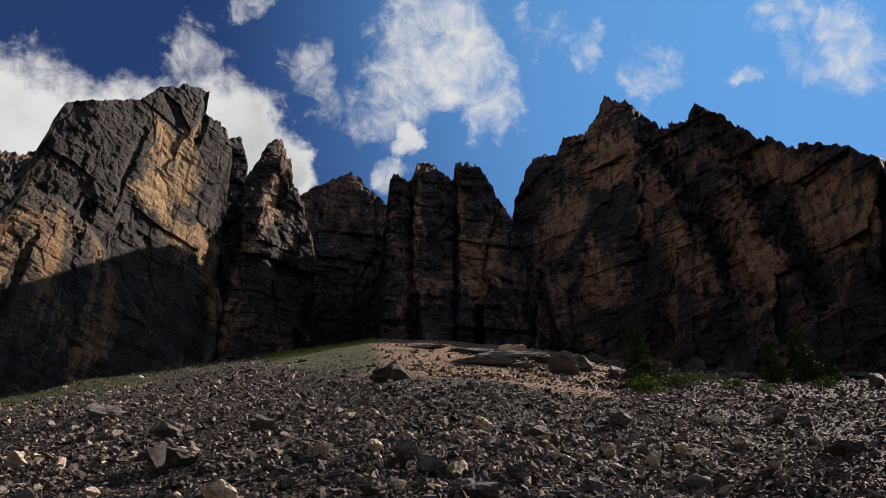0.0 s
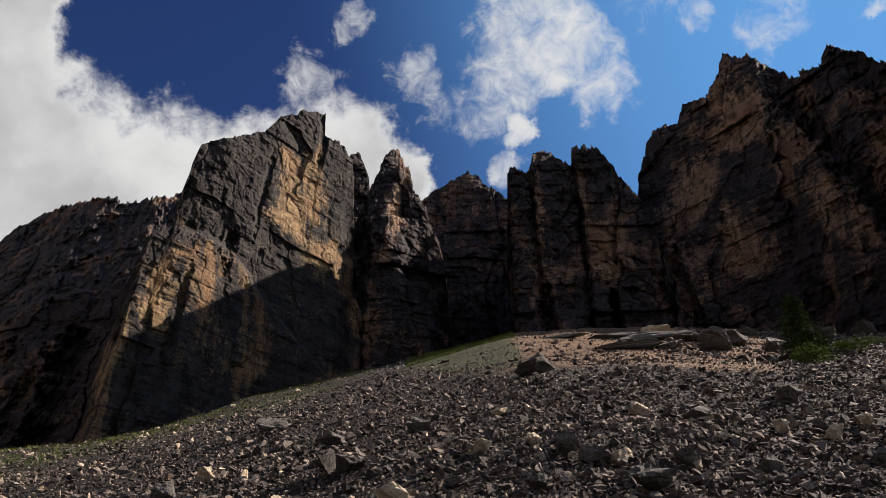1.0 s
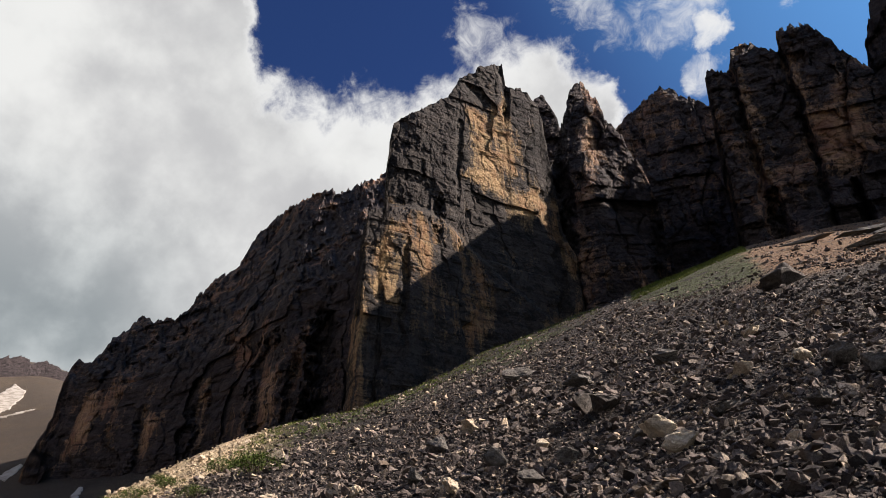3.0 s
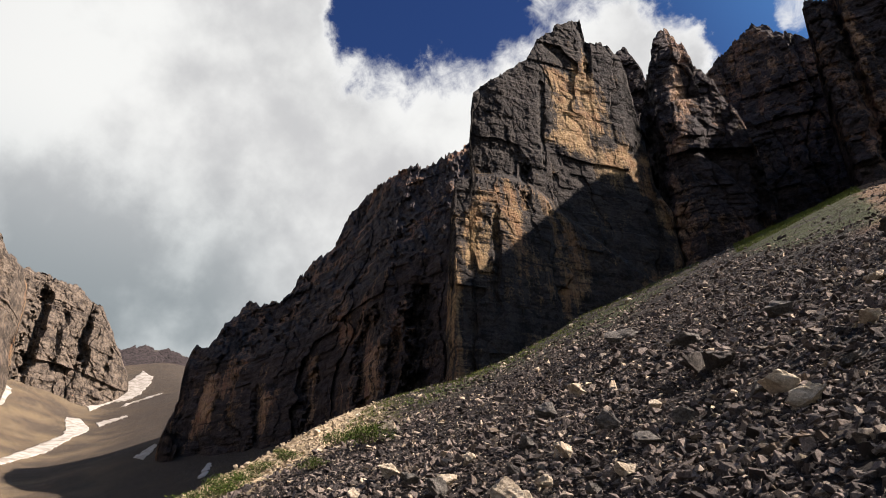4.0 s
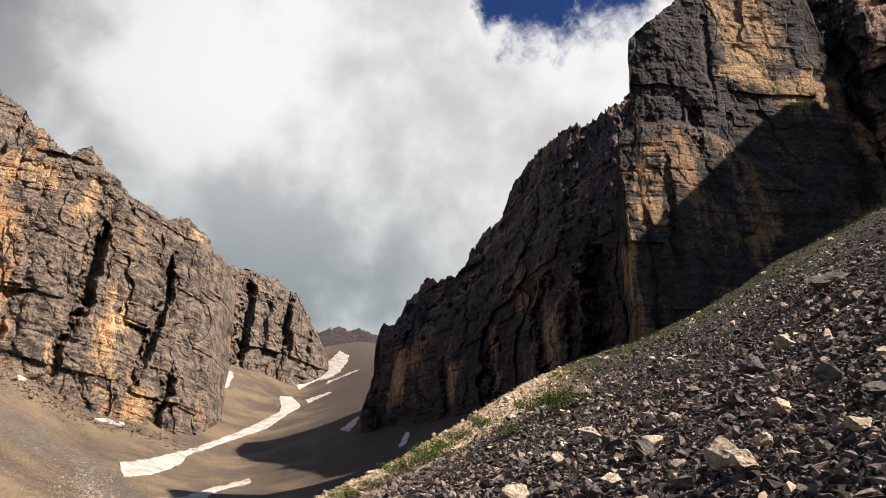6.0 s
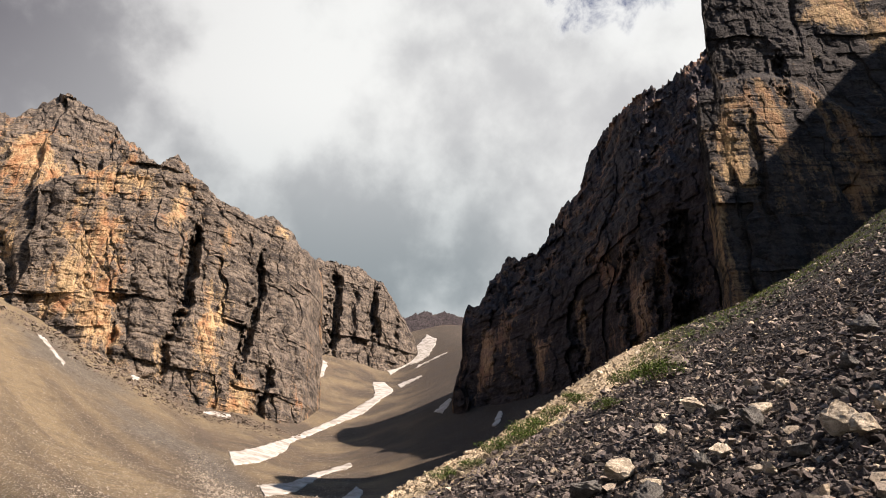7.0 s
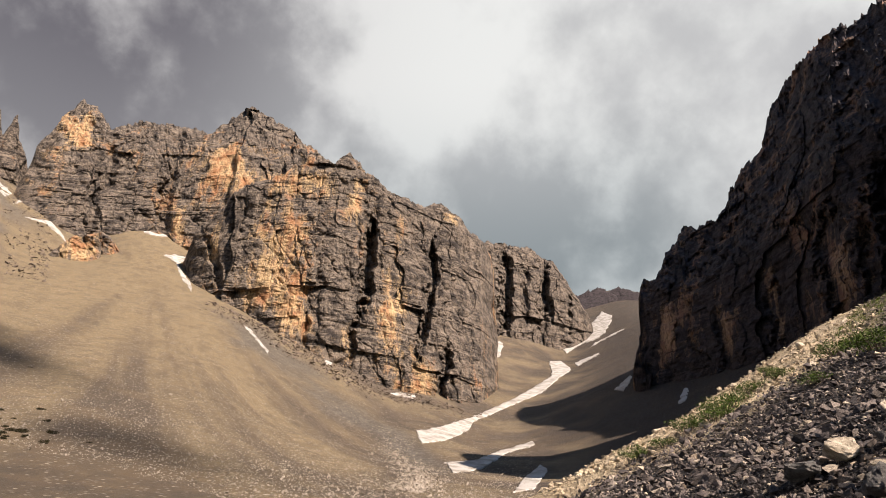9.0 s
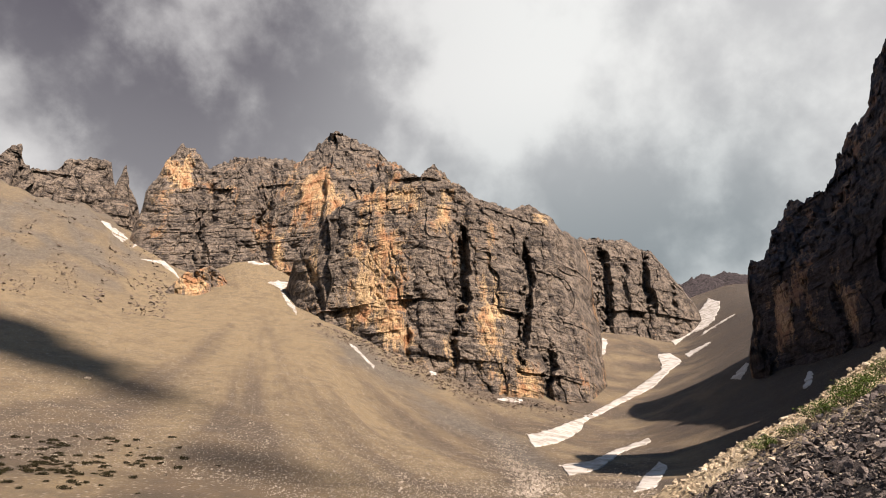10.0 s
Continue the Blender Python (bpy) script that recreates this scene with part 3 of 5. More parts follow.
def rock_relief(arc, x, y, z, k, seed, strata, crack, plain):
    """Metres by which bedded, jointed rock stands out: pillars between cuts, tiers, thin beds, blocks. plain: smooth faces."""
    q = z + 5 * k * fbm(arc / (90 * k), 0.0, 0.5, 2, seed) + 0.8 * k * fbm(arc / (11 * k), z / (14 * k), 1.5, 3, seed + 1)
    tier, tf, te = joints(q / (27 * k), seed + 2)
    thin, nf, ne = joints(q / (8.5 * k), seed + 3)
    out = 4.5 * k * fbm(x / (55 * k), y / (55 * k), z / (120 * k), 3, seed + 11)
    out = out + k * (1.6 * (hashed(tier, 1, 1, seed) - 0.5) + 1.4 * (tf - 0.5) * (hashed(tier, 2, 1, seed) - 0.4))
    keep = 1 - 0.35 * plain
    column_of = tier
    for wide, amp, row, sd in ((36.0, 5.2, 0 * tier, 13), (12.5, 2.6, tier, 17), (4.6, 1.05, thin, 19)):
        bent = 0.34 * fbm(arc / (1.8 * wide * k), z / (2.2 * wide * k), sd, 4, seed + sd, 0.6)
        pid, pf, pe = joints(arc / (wide * k) + bent + 0.25 * row, seed + sd + 1, row)
        level = 2 * hashed(pid, row, 3, seed) - 1 + (pf - 0.5) * 2.2 * (hashed(pid, row, 4, seed) - 0.5)
        cut = np.exp(-pe / 0.055) * (hashed(pid, row, 5, seed) > 0.35)
        out = out + keep * k * amp * (level - crack * 1.1 * cut)
        column_of = pid if wide > 6 else column_of
    bedded = 0.25 + 0.75 * smooth(-0.2, 0.4, fbm(arc / (60 * k), z / (45 * k), 8.5, 2, seed + 29))
    for thick, amp in ((2.3, 0.42), (0.9, 0.2)):
        bid, bf, be = joints(q / (thick * k), seed + 23)
        out = out + keep * bedded * strata * 1.9 * k * amp * (2 * hashed(bid, column_of, 6, seed) - 1 - 0.7 * np.exp(-be / 0.10))
    rough = smooth(-0.5, 0.5, fbm(arc / (30 * k), z / (30 * k), 4.5, 3, seed + 31))
    level, edge = cells(arc / (2.9 * k) + 0.3 * fbm(arc / (4 * k), z / (4 * k), 0.5, 2, seed + 33), q / (2.2 * k), seed + 34)
    out = out + keep * k * (0.2 + 0.4 * rough) * (level - 0.5 * np.exp(-edge / 0.10))
    rift = np.abs(fbm((arc + 0.4 * z) / (10 * k), z / (24 * k), 6.5, 4, seed + 35, 0.55))
    rift2 = np.abs(fbm((arc - 0.5 * z) / (17 * k), z / (30 * k), 7.5, 4, seed + 36, 0.55))
    out = out - keep * k * (0.8 * np.exp(-rift / 0.09) + 1.0 * np.exp(-rift2 / 0.08)) + 1.1 * keep * k * fbm(arc / (8 * k), z / (9 * k), 9.5, 4, seed + 39, 0.6)
    return out + 0.36 * k * fbm(x / (2.4 * k), y / (2.4 * k), z / (2.0 * k), 4, seed + 37, 0.6)


def massif(name, label, mat, b0, b1, sky_line, foot, lowest, step=0.075, seed=1, lean=0.22, relief=1.0, jag=0.35, gullies=(), shelves=(), slopes=(), facets=(), warm=(), thick=70.0, side=(25.0, 25.0), strata=0.3, slant=0.0, crack=0.45, cool=(), ridge=0.0):
    """A rock mass: foot is its distance by bearing, sky_line its top in degrees by bearing, lowest its buried foot in degrees.
    gullies: (bearing, half width, depth, from height, to height, lean of the line); shelves: (height curve, setback); slopes: (height curve, setback a degree);
    facets: (bearings from, to, heights from, to, setback at the first bearing, at the second); warm and cool: (bearing, height, half sizes)."""
    top_of, foot_of = curve(sky_line), curve(foot)
    b = np.arange(b0, b1 + step / 2, step)
    teeth = 0
    for wide, amp in ((1.5, 1.0), (0.55, 0.7), (0.2, 0.45)):
        pid, pf, _ = joints(b / wide + 0.3 * fbm(b / wide, 0.0, 0.5, 2, seed + 70), seed + 71)
        teeth = teeth + amp * (hashed(pid, 0, 1, seed) - 0.6 + (pf - 0.5) * 1.3 * (hashed(pid, 0, 2, seed) - 0.5))
    top = top_of(b) + jag * teeth + 0.3 * jag * fbm(b * 4.0, seed * 1.0, 0.0, 3, seed + 72)
    base = curve(lowest)(b)
    count = max(30, int((top.max() - base.min()) / step))
    v = np.linspace(0, 1, count)[:, None]
    h = base[None] + np.maximum(top - base, 0.4)[None] * v
    bb = np.broadcast_to(b[None], h.shape)
    d0 = foot_of(bb)
    tan = np.tan(np.radians(h))
    z0 = d0 * np.tan(np.radians(base))[None]
    d = (d0 - lean * z0) / np.maximum(1 - lean * tan, 0.35)
    scale = d0 / 160.0
    x, y, z = -d * np.sin(np.radians(bb)), d * np.cos(np.radians(bb)), d * tan
    k = scale.mean() ** 0.75
    tint = np.zeros(h.shape)
    for wb, wh, sb_, sh_ in warm:
        tint = np.maximum(tint, np.exp(-np.abs((bb - wb) / sb_) ** 2.2 - np.abs((h - wh) / sh_) ** 2.2))
    plain = tint.copy()
    for wb, wh, sb_, sh_ in cool:
        tint = tint - 0.8 * np.exp(-((bb - wb) / sb_) ** 4 - ((h - wh) / sh_) ** 4)
    arc = np.radians(bb) * d0.mean() + slant * z
    out = relief * rock_relief(arc, x, y, z, k, seed, strata, crack, plain)
    drift = fbm(bb * 1.3, h * 1.1, 0.5, 4, seed + 41, 0.6)
    for gb, gw, gd, *span in gullies:
        lo, hi, tip = (list(span) + [0.0])[:3] if span else (-90, 90, 0.0)
        line = gb + tip * (h - 0.5 * (lo + hi)) + 0.3 * fbm(h / 3.0, gb, 0.0, 4, seed + 41, 0.6) + 0.6 * gw * drift
        gate = smooth(lo - 1.2, lo + 1.2, h + drift) * (1 - smooth(hi - 1.0, hi + 1.0, h + drift))
        out = out - gd * gate * np.clip(1.35 - np.abs(bb - line) / (gw * (0.55 + 0.6 * gate + 0.25 * drift)), 0, 1)
    for line, back in shelves:
        out = out - back * smooth(-0.2, 0.2, h - curve(line)(bb) - 0.2 * drift)
    for line, back in slopes:
        out = out - back * np.maximum(h - curve(line)(bb) - 0.5 * drift, 0)
    for p0, p1, h0, h1, back0, back1 in facets:
        f = (bb - p0) / (p1 - p0) + 0.05 * drift
        gate = smooth(-0.03, 0.03, f) * (1 - smooth(0.97, 1.03, f)) * smooth(h0 - 0.25, h0 + 0.25, h + 0.25 * drift) * (1 - smooth(h1 - 0.25, h1 + 0.25, h + 0.25 * drift))
        out = out - gate * (back0 + (back1 - back0) * f)
    d = d - out
    sw = 1.0
    e0, e1 = np.clip(1 - (bb - b0) / sw, 0, 1), np.clip(1 - (b1 - bb) / sw, 0, 1)
    d = d + side[0] * e0 ** 2 + side[1] * e1 ** 2
    d = d + (1.0 * scale) * np.clip((v - 0.965) / 0.035, 0, 1) ** 2
    bw = bb + 0.10 * fbm(h * 0.8, bb * 0.4, 1.0, 3, seed + 61, 0.6)
    front = np.stack([-d * np.sin(np.radians(bw)), d * np.cos(np.radians(bw)), EYE + d * np.tan(np.radians(h))], -1)
    crown = front[-1]
    out_way = np.stack([-np.sin(np.radians(b)), np.cos(np.radians(b)), 0 * b], -1)
    back = []
    floor_z = front[0, :, 2]
    for f in (0.25, 0.5, 0.75, 1.0) if ridge else ():  # the crest runs back, rising, unseen behind the front, added to block sun
        far_d = np.hypot(front[-1, :, 0], front[-1, :, 1]) + ridge * f
        back.append(np.stack([out_way[:, 0] * far_d, out_way[:, 1] * far_d, EYE + far_d * np.tan(np.radians(top - 0.35))], -1))
        crown = back[-1]
    for f, drop in ((0.06, 0.02), (0.18, 0.10), (0.4, 0.32), (0.7, 0.65), (1.0, 1.0)):
        p = crown + out_way * (thick * scale[0] * f)[:, None]
        p[:, 2] = crown[:, 2] + (floor_z - crown[:, 2]) * drop + fbm(p[:, 0] / 9, p[:, 1] / 9, 0.0, 3, seed + 50) * 1.5 * (1 - drop)
        back.append(p)
    pts = np.concatenate([front, np.stack(back)], 0)
    tint = np.concatenate([tint, np.zeros((len(back), len(b)))], 0)
    ob = grid_mesh(name, pts, mat, attributes={"warm": tint})
    return tagged(ob, label, "mountain", kind="structure")


massif("cliff_massif", "broad dark dolomite massif in shade above the scree", cliff_shaded, -46, -6.6,
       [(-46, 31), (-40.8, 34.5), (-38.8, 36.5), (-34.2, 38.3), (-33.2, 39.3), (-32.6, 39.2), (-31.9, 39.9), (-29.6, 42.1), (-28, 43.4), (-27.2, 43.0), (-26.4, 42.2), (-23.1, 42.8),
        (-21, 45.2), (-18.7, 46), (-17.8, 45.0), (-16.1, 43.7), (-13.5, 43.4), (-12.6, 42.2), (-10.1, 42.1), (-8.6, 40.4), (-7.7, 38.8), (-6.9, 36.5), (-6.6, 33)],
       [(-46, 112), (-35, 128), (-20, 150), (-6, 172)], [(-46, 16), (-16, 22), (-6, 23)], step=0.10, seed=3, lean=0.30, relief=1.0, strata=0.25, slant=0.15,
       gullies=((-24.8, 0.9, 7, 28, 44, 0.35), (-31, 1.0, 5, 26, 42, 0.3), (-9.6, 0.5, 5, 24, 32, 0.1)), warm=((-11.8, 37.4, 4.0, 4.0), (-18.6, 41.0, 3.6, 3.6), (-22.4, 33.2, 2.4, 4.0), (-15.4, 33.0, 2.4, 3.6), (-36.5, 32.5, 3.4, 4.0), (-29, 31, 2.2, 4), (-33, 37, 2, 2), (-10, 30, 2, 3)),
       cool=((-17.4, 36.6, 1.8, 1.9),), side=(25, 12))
# ridge: unseen crest length added to cast the shadow on the tower
massif("pinnacle_group", "cluster of leaning rock pinnacles, coloured dark for shade", cliff_shaded, -9, 6.4,
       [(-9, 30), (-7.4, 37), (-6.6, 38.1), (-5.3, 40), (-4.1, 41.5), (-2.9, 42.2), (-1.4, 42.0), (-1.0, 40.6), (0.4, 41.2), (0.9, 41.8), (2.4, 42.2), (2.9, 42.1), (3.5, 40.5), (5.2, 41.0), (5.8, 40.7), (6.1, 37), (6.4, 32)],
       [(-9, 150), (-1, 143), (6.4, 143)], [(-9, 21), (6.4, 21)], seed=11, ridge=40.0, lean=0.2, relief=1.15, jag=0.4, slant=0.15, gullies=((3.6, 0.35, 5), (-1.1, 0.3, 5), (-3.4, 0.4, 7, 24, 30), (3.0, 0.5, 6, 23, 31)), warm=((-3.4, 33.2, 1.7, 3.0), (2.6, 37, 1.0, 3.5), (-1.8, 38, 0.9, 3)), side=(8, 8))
massif("rock_hump", "serrated rock hump between two pinnacles, coloured dark for shade", cliff_shaded, -8, 18,
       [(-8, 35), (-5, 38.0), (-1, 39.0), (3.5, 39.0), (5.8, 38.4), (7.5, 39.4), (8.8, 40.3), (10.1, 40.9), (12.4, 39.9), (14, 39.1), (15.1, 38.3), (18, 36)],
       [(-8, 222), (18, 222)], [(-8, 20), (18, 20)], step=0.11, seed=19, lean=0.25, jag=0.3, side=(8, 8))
massif("rock_needle", "slender dolomite needle beside the tower, coloured dark for shade", cliff_shaded, 12.2, 24.5,
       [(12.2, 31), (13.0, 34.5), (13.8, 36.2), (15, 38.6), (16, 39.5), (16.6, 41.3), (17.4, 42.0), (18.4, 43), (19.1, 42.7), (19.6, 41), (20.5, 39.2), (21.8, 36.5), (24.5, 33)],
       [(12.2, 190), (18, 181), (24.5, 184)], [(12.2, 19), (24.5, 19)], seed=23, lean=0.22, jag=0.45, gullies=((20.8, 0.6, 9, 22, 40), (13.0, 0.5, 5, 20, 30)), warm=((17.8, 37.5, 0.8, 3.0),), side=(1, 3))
massif("far_needle", "small grey needle behind the tower", cliff_shaded, 19.8, 24.2,
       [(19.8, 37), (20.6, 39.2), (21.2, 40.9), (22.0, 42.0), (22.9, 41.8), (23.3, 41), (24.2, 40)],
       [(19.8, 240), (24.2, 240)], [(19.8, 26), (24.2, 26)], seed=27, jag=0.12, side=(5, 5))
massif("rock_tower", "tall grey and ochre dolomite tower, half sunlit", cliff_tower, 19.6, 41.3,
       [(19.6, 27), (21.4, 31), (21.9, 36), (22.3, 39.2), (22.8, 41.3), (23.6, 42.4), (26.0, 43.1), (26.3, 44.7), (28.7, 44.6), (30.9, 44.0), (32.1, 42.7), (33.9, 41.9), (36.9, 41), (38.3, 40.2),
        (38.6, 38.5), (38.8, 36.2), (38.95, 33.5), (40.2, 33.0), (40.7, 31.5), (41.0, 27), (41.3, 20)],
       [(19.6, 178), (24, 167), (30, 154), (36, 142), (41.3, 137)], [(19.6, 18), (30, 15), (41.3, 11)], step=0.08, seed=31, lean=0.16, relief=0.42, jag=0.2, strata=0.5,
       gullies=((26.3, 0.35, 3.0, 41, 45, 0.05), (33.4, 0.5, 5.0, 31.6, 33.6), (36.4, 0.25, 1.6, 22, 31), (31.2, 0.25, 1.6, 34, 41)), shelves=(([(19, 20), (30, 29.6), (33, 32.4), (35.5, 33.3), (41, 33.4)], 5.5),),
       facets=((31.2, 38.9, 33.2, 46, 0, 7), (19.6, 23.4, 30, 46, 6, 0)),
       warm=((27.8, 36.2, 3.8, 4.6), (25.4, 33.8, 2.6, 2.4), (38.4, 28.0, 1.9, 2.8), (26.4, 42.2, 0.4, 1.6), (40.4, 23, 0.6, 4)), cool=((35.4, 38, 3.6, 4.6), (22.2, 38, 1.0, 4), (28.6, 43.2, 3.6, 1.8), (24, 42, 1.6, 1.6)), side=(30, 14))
massif("dark_ridge", "long jagged ridge falling to the col, coloured dark for shade", cliff_shaded, 34, 64.1,
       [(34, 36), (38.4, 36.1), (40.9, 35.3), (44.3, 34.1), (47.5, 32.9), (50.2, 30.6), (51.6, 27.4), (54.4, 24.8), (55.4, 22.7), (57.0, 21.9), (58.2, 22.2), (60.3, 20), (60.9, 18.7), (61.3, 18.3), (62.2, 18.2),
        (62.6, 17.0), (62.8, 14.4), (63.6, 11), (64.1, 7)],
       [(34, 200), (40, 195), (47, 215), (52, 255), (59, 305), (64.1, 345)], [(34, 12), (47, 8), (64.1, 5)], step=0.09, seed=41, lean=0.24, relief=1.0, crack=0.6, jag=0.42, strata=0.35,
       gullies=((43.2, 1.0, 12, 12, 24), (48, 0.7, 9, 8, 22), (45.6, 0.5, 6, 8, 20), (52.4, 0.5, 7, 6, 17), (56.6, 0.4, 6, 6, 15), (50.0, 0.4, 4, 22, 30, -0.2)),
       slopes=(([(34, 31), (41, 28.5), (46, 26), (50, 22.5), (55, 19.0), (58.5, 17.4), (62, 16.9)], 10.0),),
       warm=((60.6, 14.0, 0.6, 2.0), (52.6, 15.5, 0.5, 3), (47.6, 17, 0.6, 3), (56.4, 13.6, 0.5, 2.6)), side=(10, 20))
WALL_FOOT = [(74, 520), (76, 450), (78, 425), (83.4, 398), (89, 388), (92, 396), (98, 425), (101.4, 470)]
wall_foot = curve(WALL_FOOT)
massif("sunny_wall", "sunlit grey and orange dolomite wall above the gravel fan", cliff_sunny, 74.6, 101.4,
       [(74.6, 16), (75.0, 20.6), (75.6, 22), (77, 22.7), (77.7, 23.9), (79.6, 25.2), (81.1, 24.8), (84.4, 26.0), (87, 27.8), (89.6, 27.9), (92.3, 28.6), (93.8, 26.7), (96, 25.8), (98.0, 24.6), (99.4, 22.5), (100.6, 21), (101.4, 18)],
       WALL_FOOT, [(74, 5), (78, 4), (89, 7), (98, 11), (101.4, 13)], step=0.07, seed=51, lean=0.30, relief=0.75, jag=0.2, strata=0.4, crack=0.4,
       gullies=((85.75, 0.42, 20, 16.4, 23.2, -0.04), (80.6, 0.34, 16, 13, 21.4, -0.13), (86.9, 0.30, 10, 12.2, 15.4), (79.0, 0.34, 12, 8.6, 12.6, -0.1), (91.0, 0.24, 5, 11.5, 15.5), (98.8, 0.3, 8, 17, 20.5, 0.3), (83.0, 0.2, 4, 9, 12)),
       facets=((91.2, 97.0, 12, 23.8, -1, 3), (82.0, 85.2, 10.5, 20.5, -1.5, 1.5), (86.4, 93.0, 24.2, 26.6, 3, 3)),
       warm=((94.2, 19.0, 2.6, 4.6), (92.4, 15, 1.6, 3), (91.2, 26.0, 3.4, 1.3), (87.6, 25.0, 0.8, 1.8), (83.4, 16.0, 1.4, 4.5), (87.3, 13.4, 0.8, 1.6), (80.6, 10.6, 1.2, 1.6), (99.0, 20, 0.8, 1.6), (78.4, 23.8, 1.0, 0.8)), cool=((78.6, 16, 2.4, 6), (88.8, 19.5, 1.6, 4.5), (81.2, 21, 1.4, 3), (95.5, 14.0, 1.6, 1.0), (97.5, 22.5, 1.0, 2)), side=(22, 40))
massif("col_crags", "low dark crags along the col's skyline", cliff_shaded, 61.6, 69.0,
       [(61.6, 16.8), (63.0, 17.5), (64.2, 17.9), (65.0, 17.6), (66.0, 17.8), (67.2, 17.4), (69.0, 16.8)],
       [(61.6, 1120), (69.0, 1120)], [(61.6, 15.9), (69.0, 15.6)], step=0.05, seed=91, lean=0.9, relief=0.22, jag=0.22, cool=((65.3, 17, 6, 4),), side=(10, 10))
massif("valley_head_towers", "grey rock towers at the head of the valley", cliff_sunny, 66.4, 76.6,
       [(66.4, 14), (66.7, 15.4), (67.8, 17.3), (69.6, 20.2), (71.8, 21.4), (74.6, 21.9), (76.6, 22.2)],
       [(66.4, 900), (70, 840), (76.6, 760)], [(66.4, 10), (76.6, 10)], step=0.06, seed=61, lean=0.35, relief=0.8, jag=0.22, gullies=((73.6, 0.4, 30, 15, 21.4), (70.2, 0.28, 22, 15.5, 19.4), (72.0, 0.2, 10, 16, 20), (68.6, 0.2, 8, 14, 17)), cool=((71, 18, 7, 6),), side=(30, 20))
massif("upper_wall", "banded grey cliff with a dark summit", cliff_sunny, 86.5, 114.2,
       [(86.5, 26.5), (87.2, 28.1), (88.3, 28.8), (89.6, 28), (92.3, 29.4), (94.4, 30.4), (97.0, 31.3), (98.2, 31.2), (99.7, 29.8), (100.9, 28.8), (104.5, 28.9), (106.2, 28.6), (108.5, 27.6), (109.5, 28.9), (111.0, 29.0), (112, 27.8), (113.2, 25.2), (114.2, 20)],
       [(86.5, 520), (98, 530), (104, 570), (114.2, 620)], [(86.5, 12), (114.2, 15)], step=0.08, seed=71, lean=0.35, relief=0.75, jag=0.26, strata=0.65, crack=0.4, gullies=((103.2, 0.4, 10), (108.2, 0.3, 8)), slopes=(([(86, 26), (98, 28), (105, 26), (114, 25)], 7.0),), warm=((98.6, 26.4, 2.6, 1.8), (110.8, 26.8, 1.2, 1.8), (95, 24, 2, 2), (102, 21.5, 0.6, 1.5)), cool=((97, 30.2, 3.5, 1.6), (107.6, 22, 2.6, 2.4), (103.5, 28.3, 2, 1)), side=(40, 30))
massif("rock_outcrop", "low brown rock outcrop on the gravel fan", cliff_sunny, 105.6, 111.0,
       [(105.6, 18.4), (106.6, 19.4), (107.6, 19.9), (108.4, 19.5), (109.4, 19.2), (110.2, 18.4), (111.0, 17.2)], [(105.6, 500), (111.0, 490)], [(105.6, 15), (111.0, 14)], step=0.05, seed=77, relief=1.2, lean=0.45, warm=((109, 18, 1.5, 1.0),), jag=0.12, side=(10, 10), thick=20)
massif("far_spires", "row of grey rock spires on the skyline", cliff_sunny, 113.4, 128,
       [(113.4, 23), (114.4, 25), (115.1, 26.8), (115.6, 25), (116.2, 26.7), (117.8, 26.8), (119.4, 26.4), (120, 25.5), (122.2, 25.2), (122.6, 26.5), (123.5, 26.3), (124.2, 25), (128, 24)],
       [(113.4, 740), (128, 760)], [(113.4, 20), (128, 20)], step=0.06, seed=83, relief=0.8, jag=0.18, cool=((119, 25, 6, 3),), side=(10, 30))


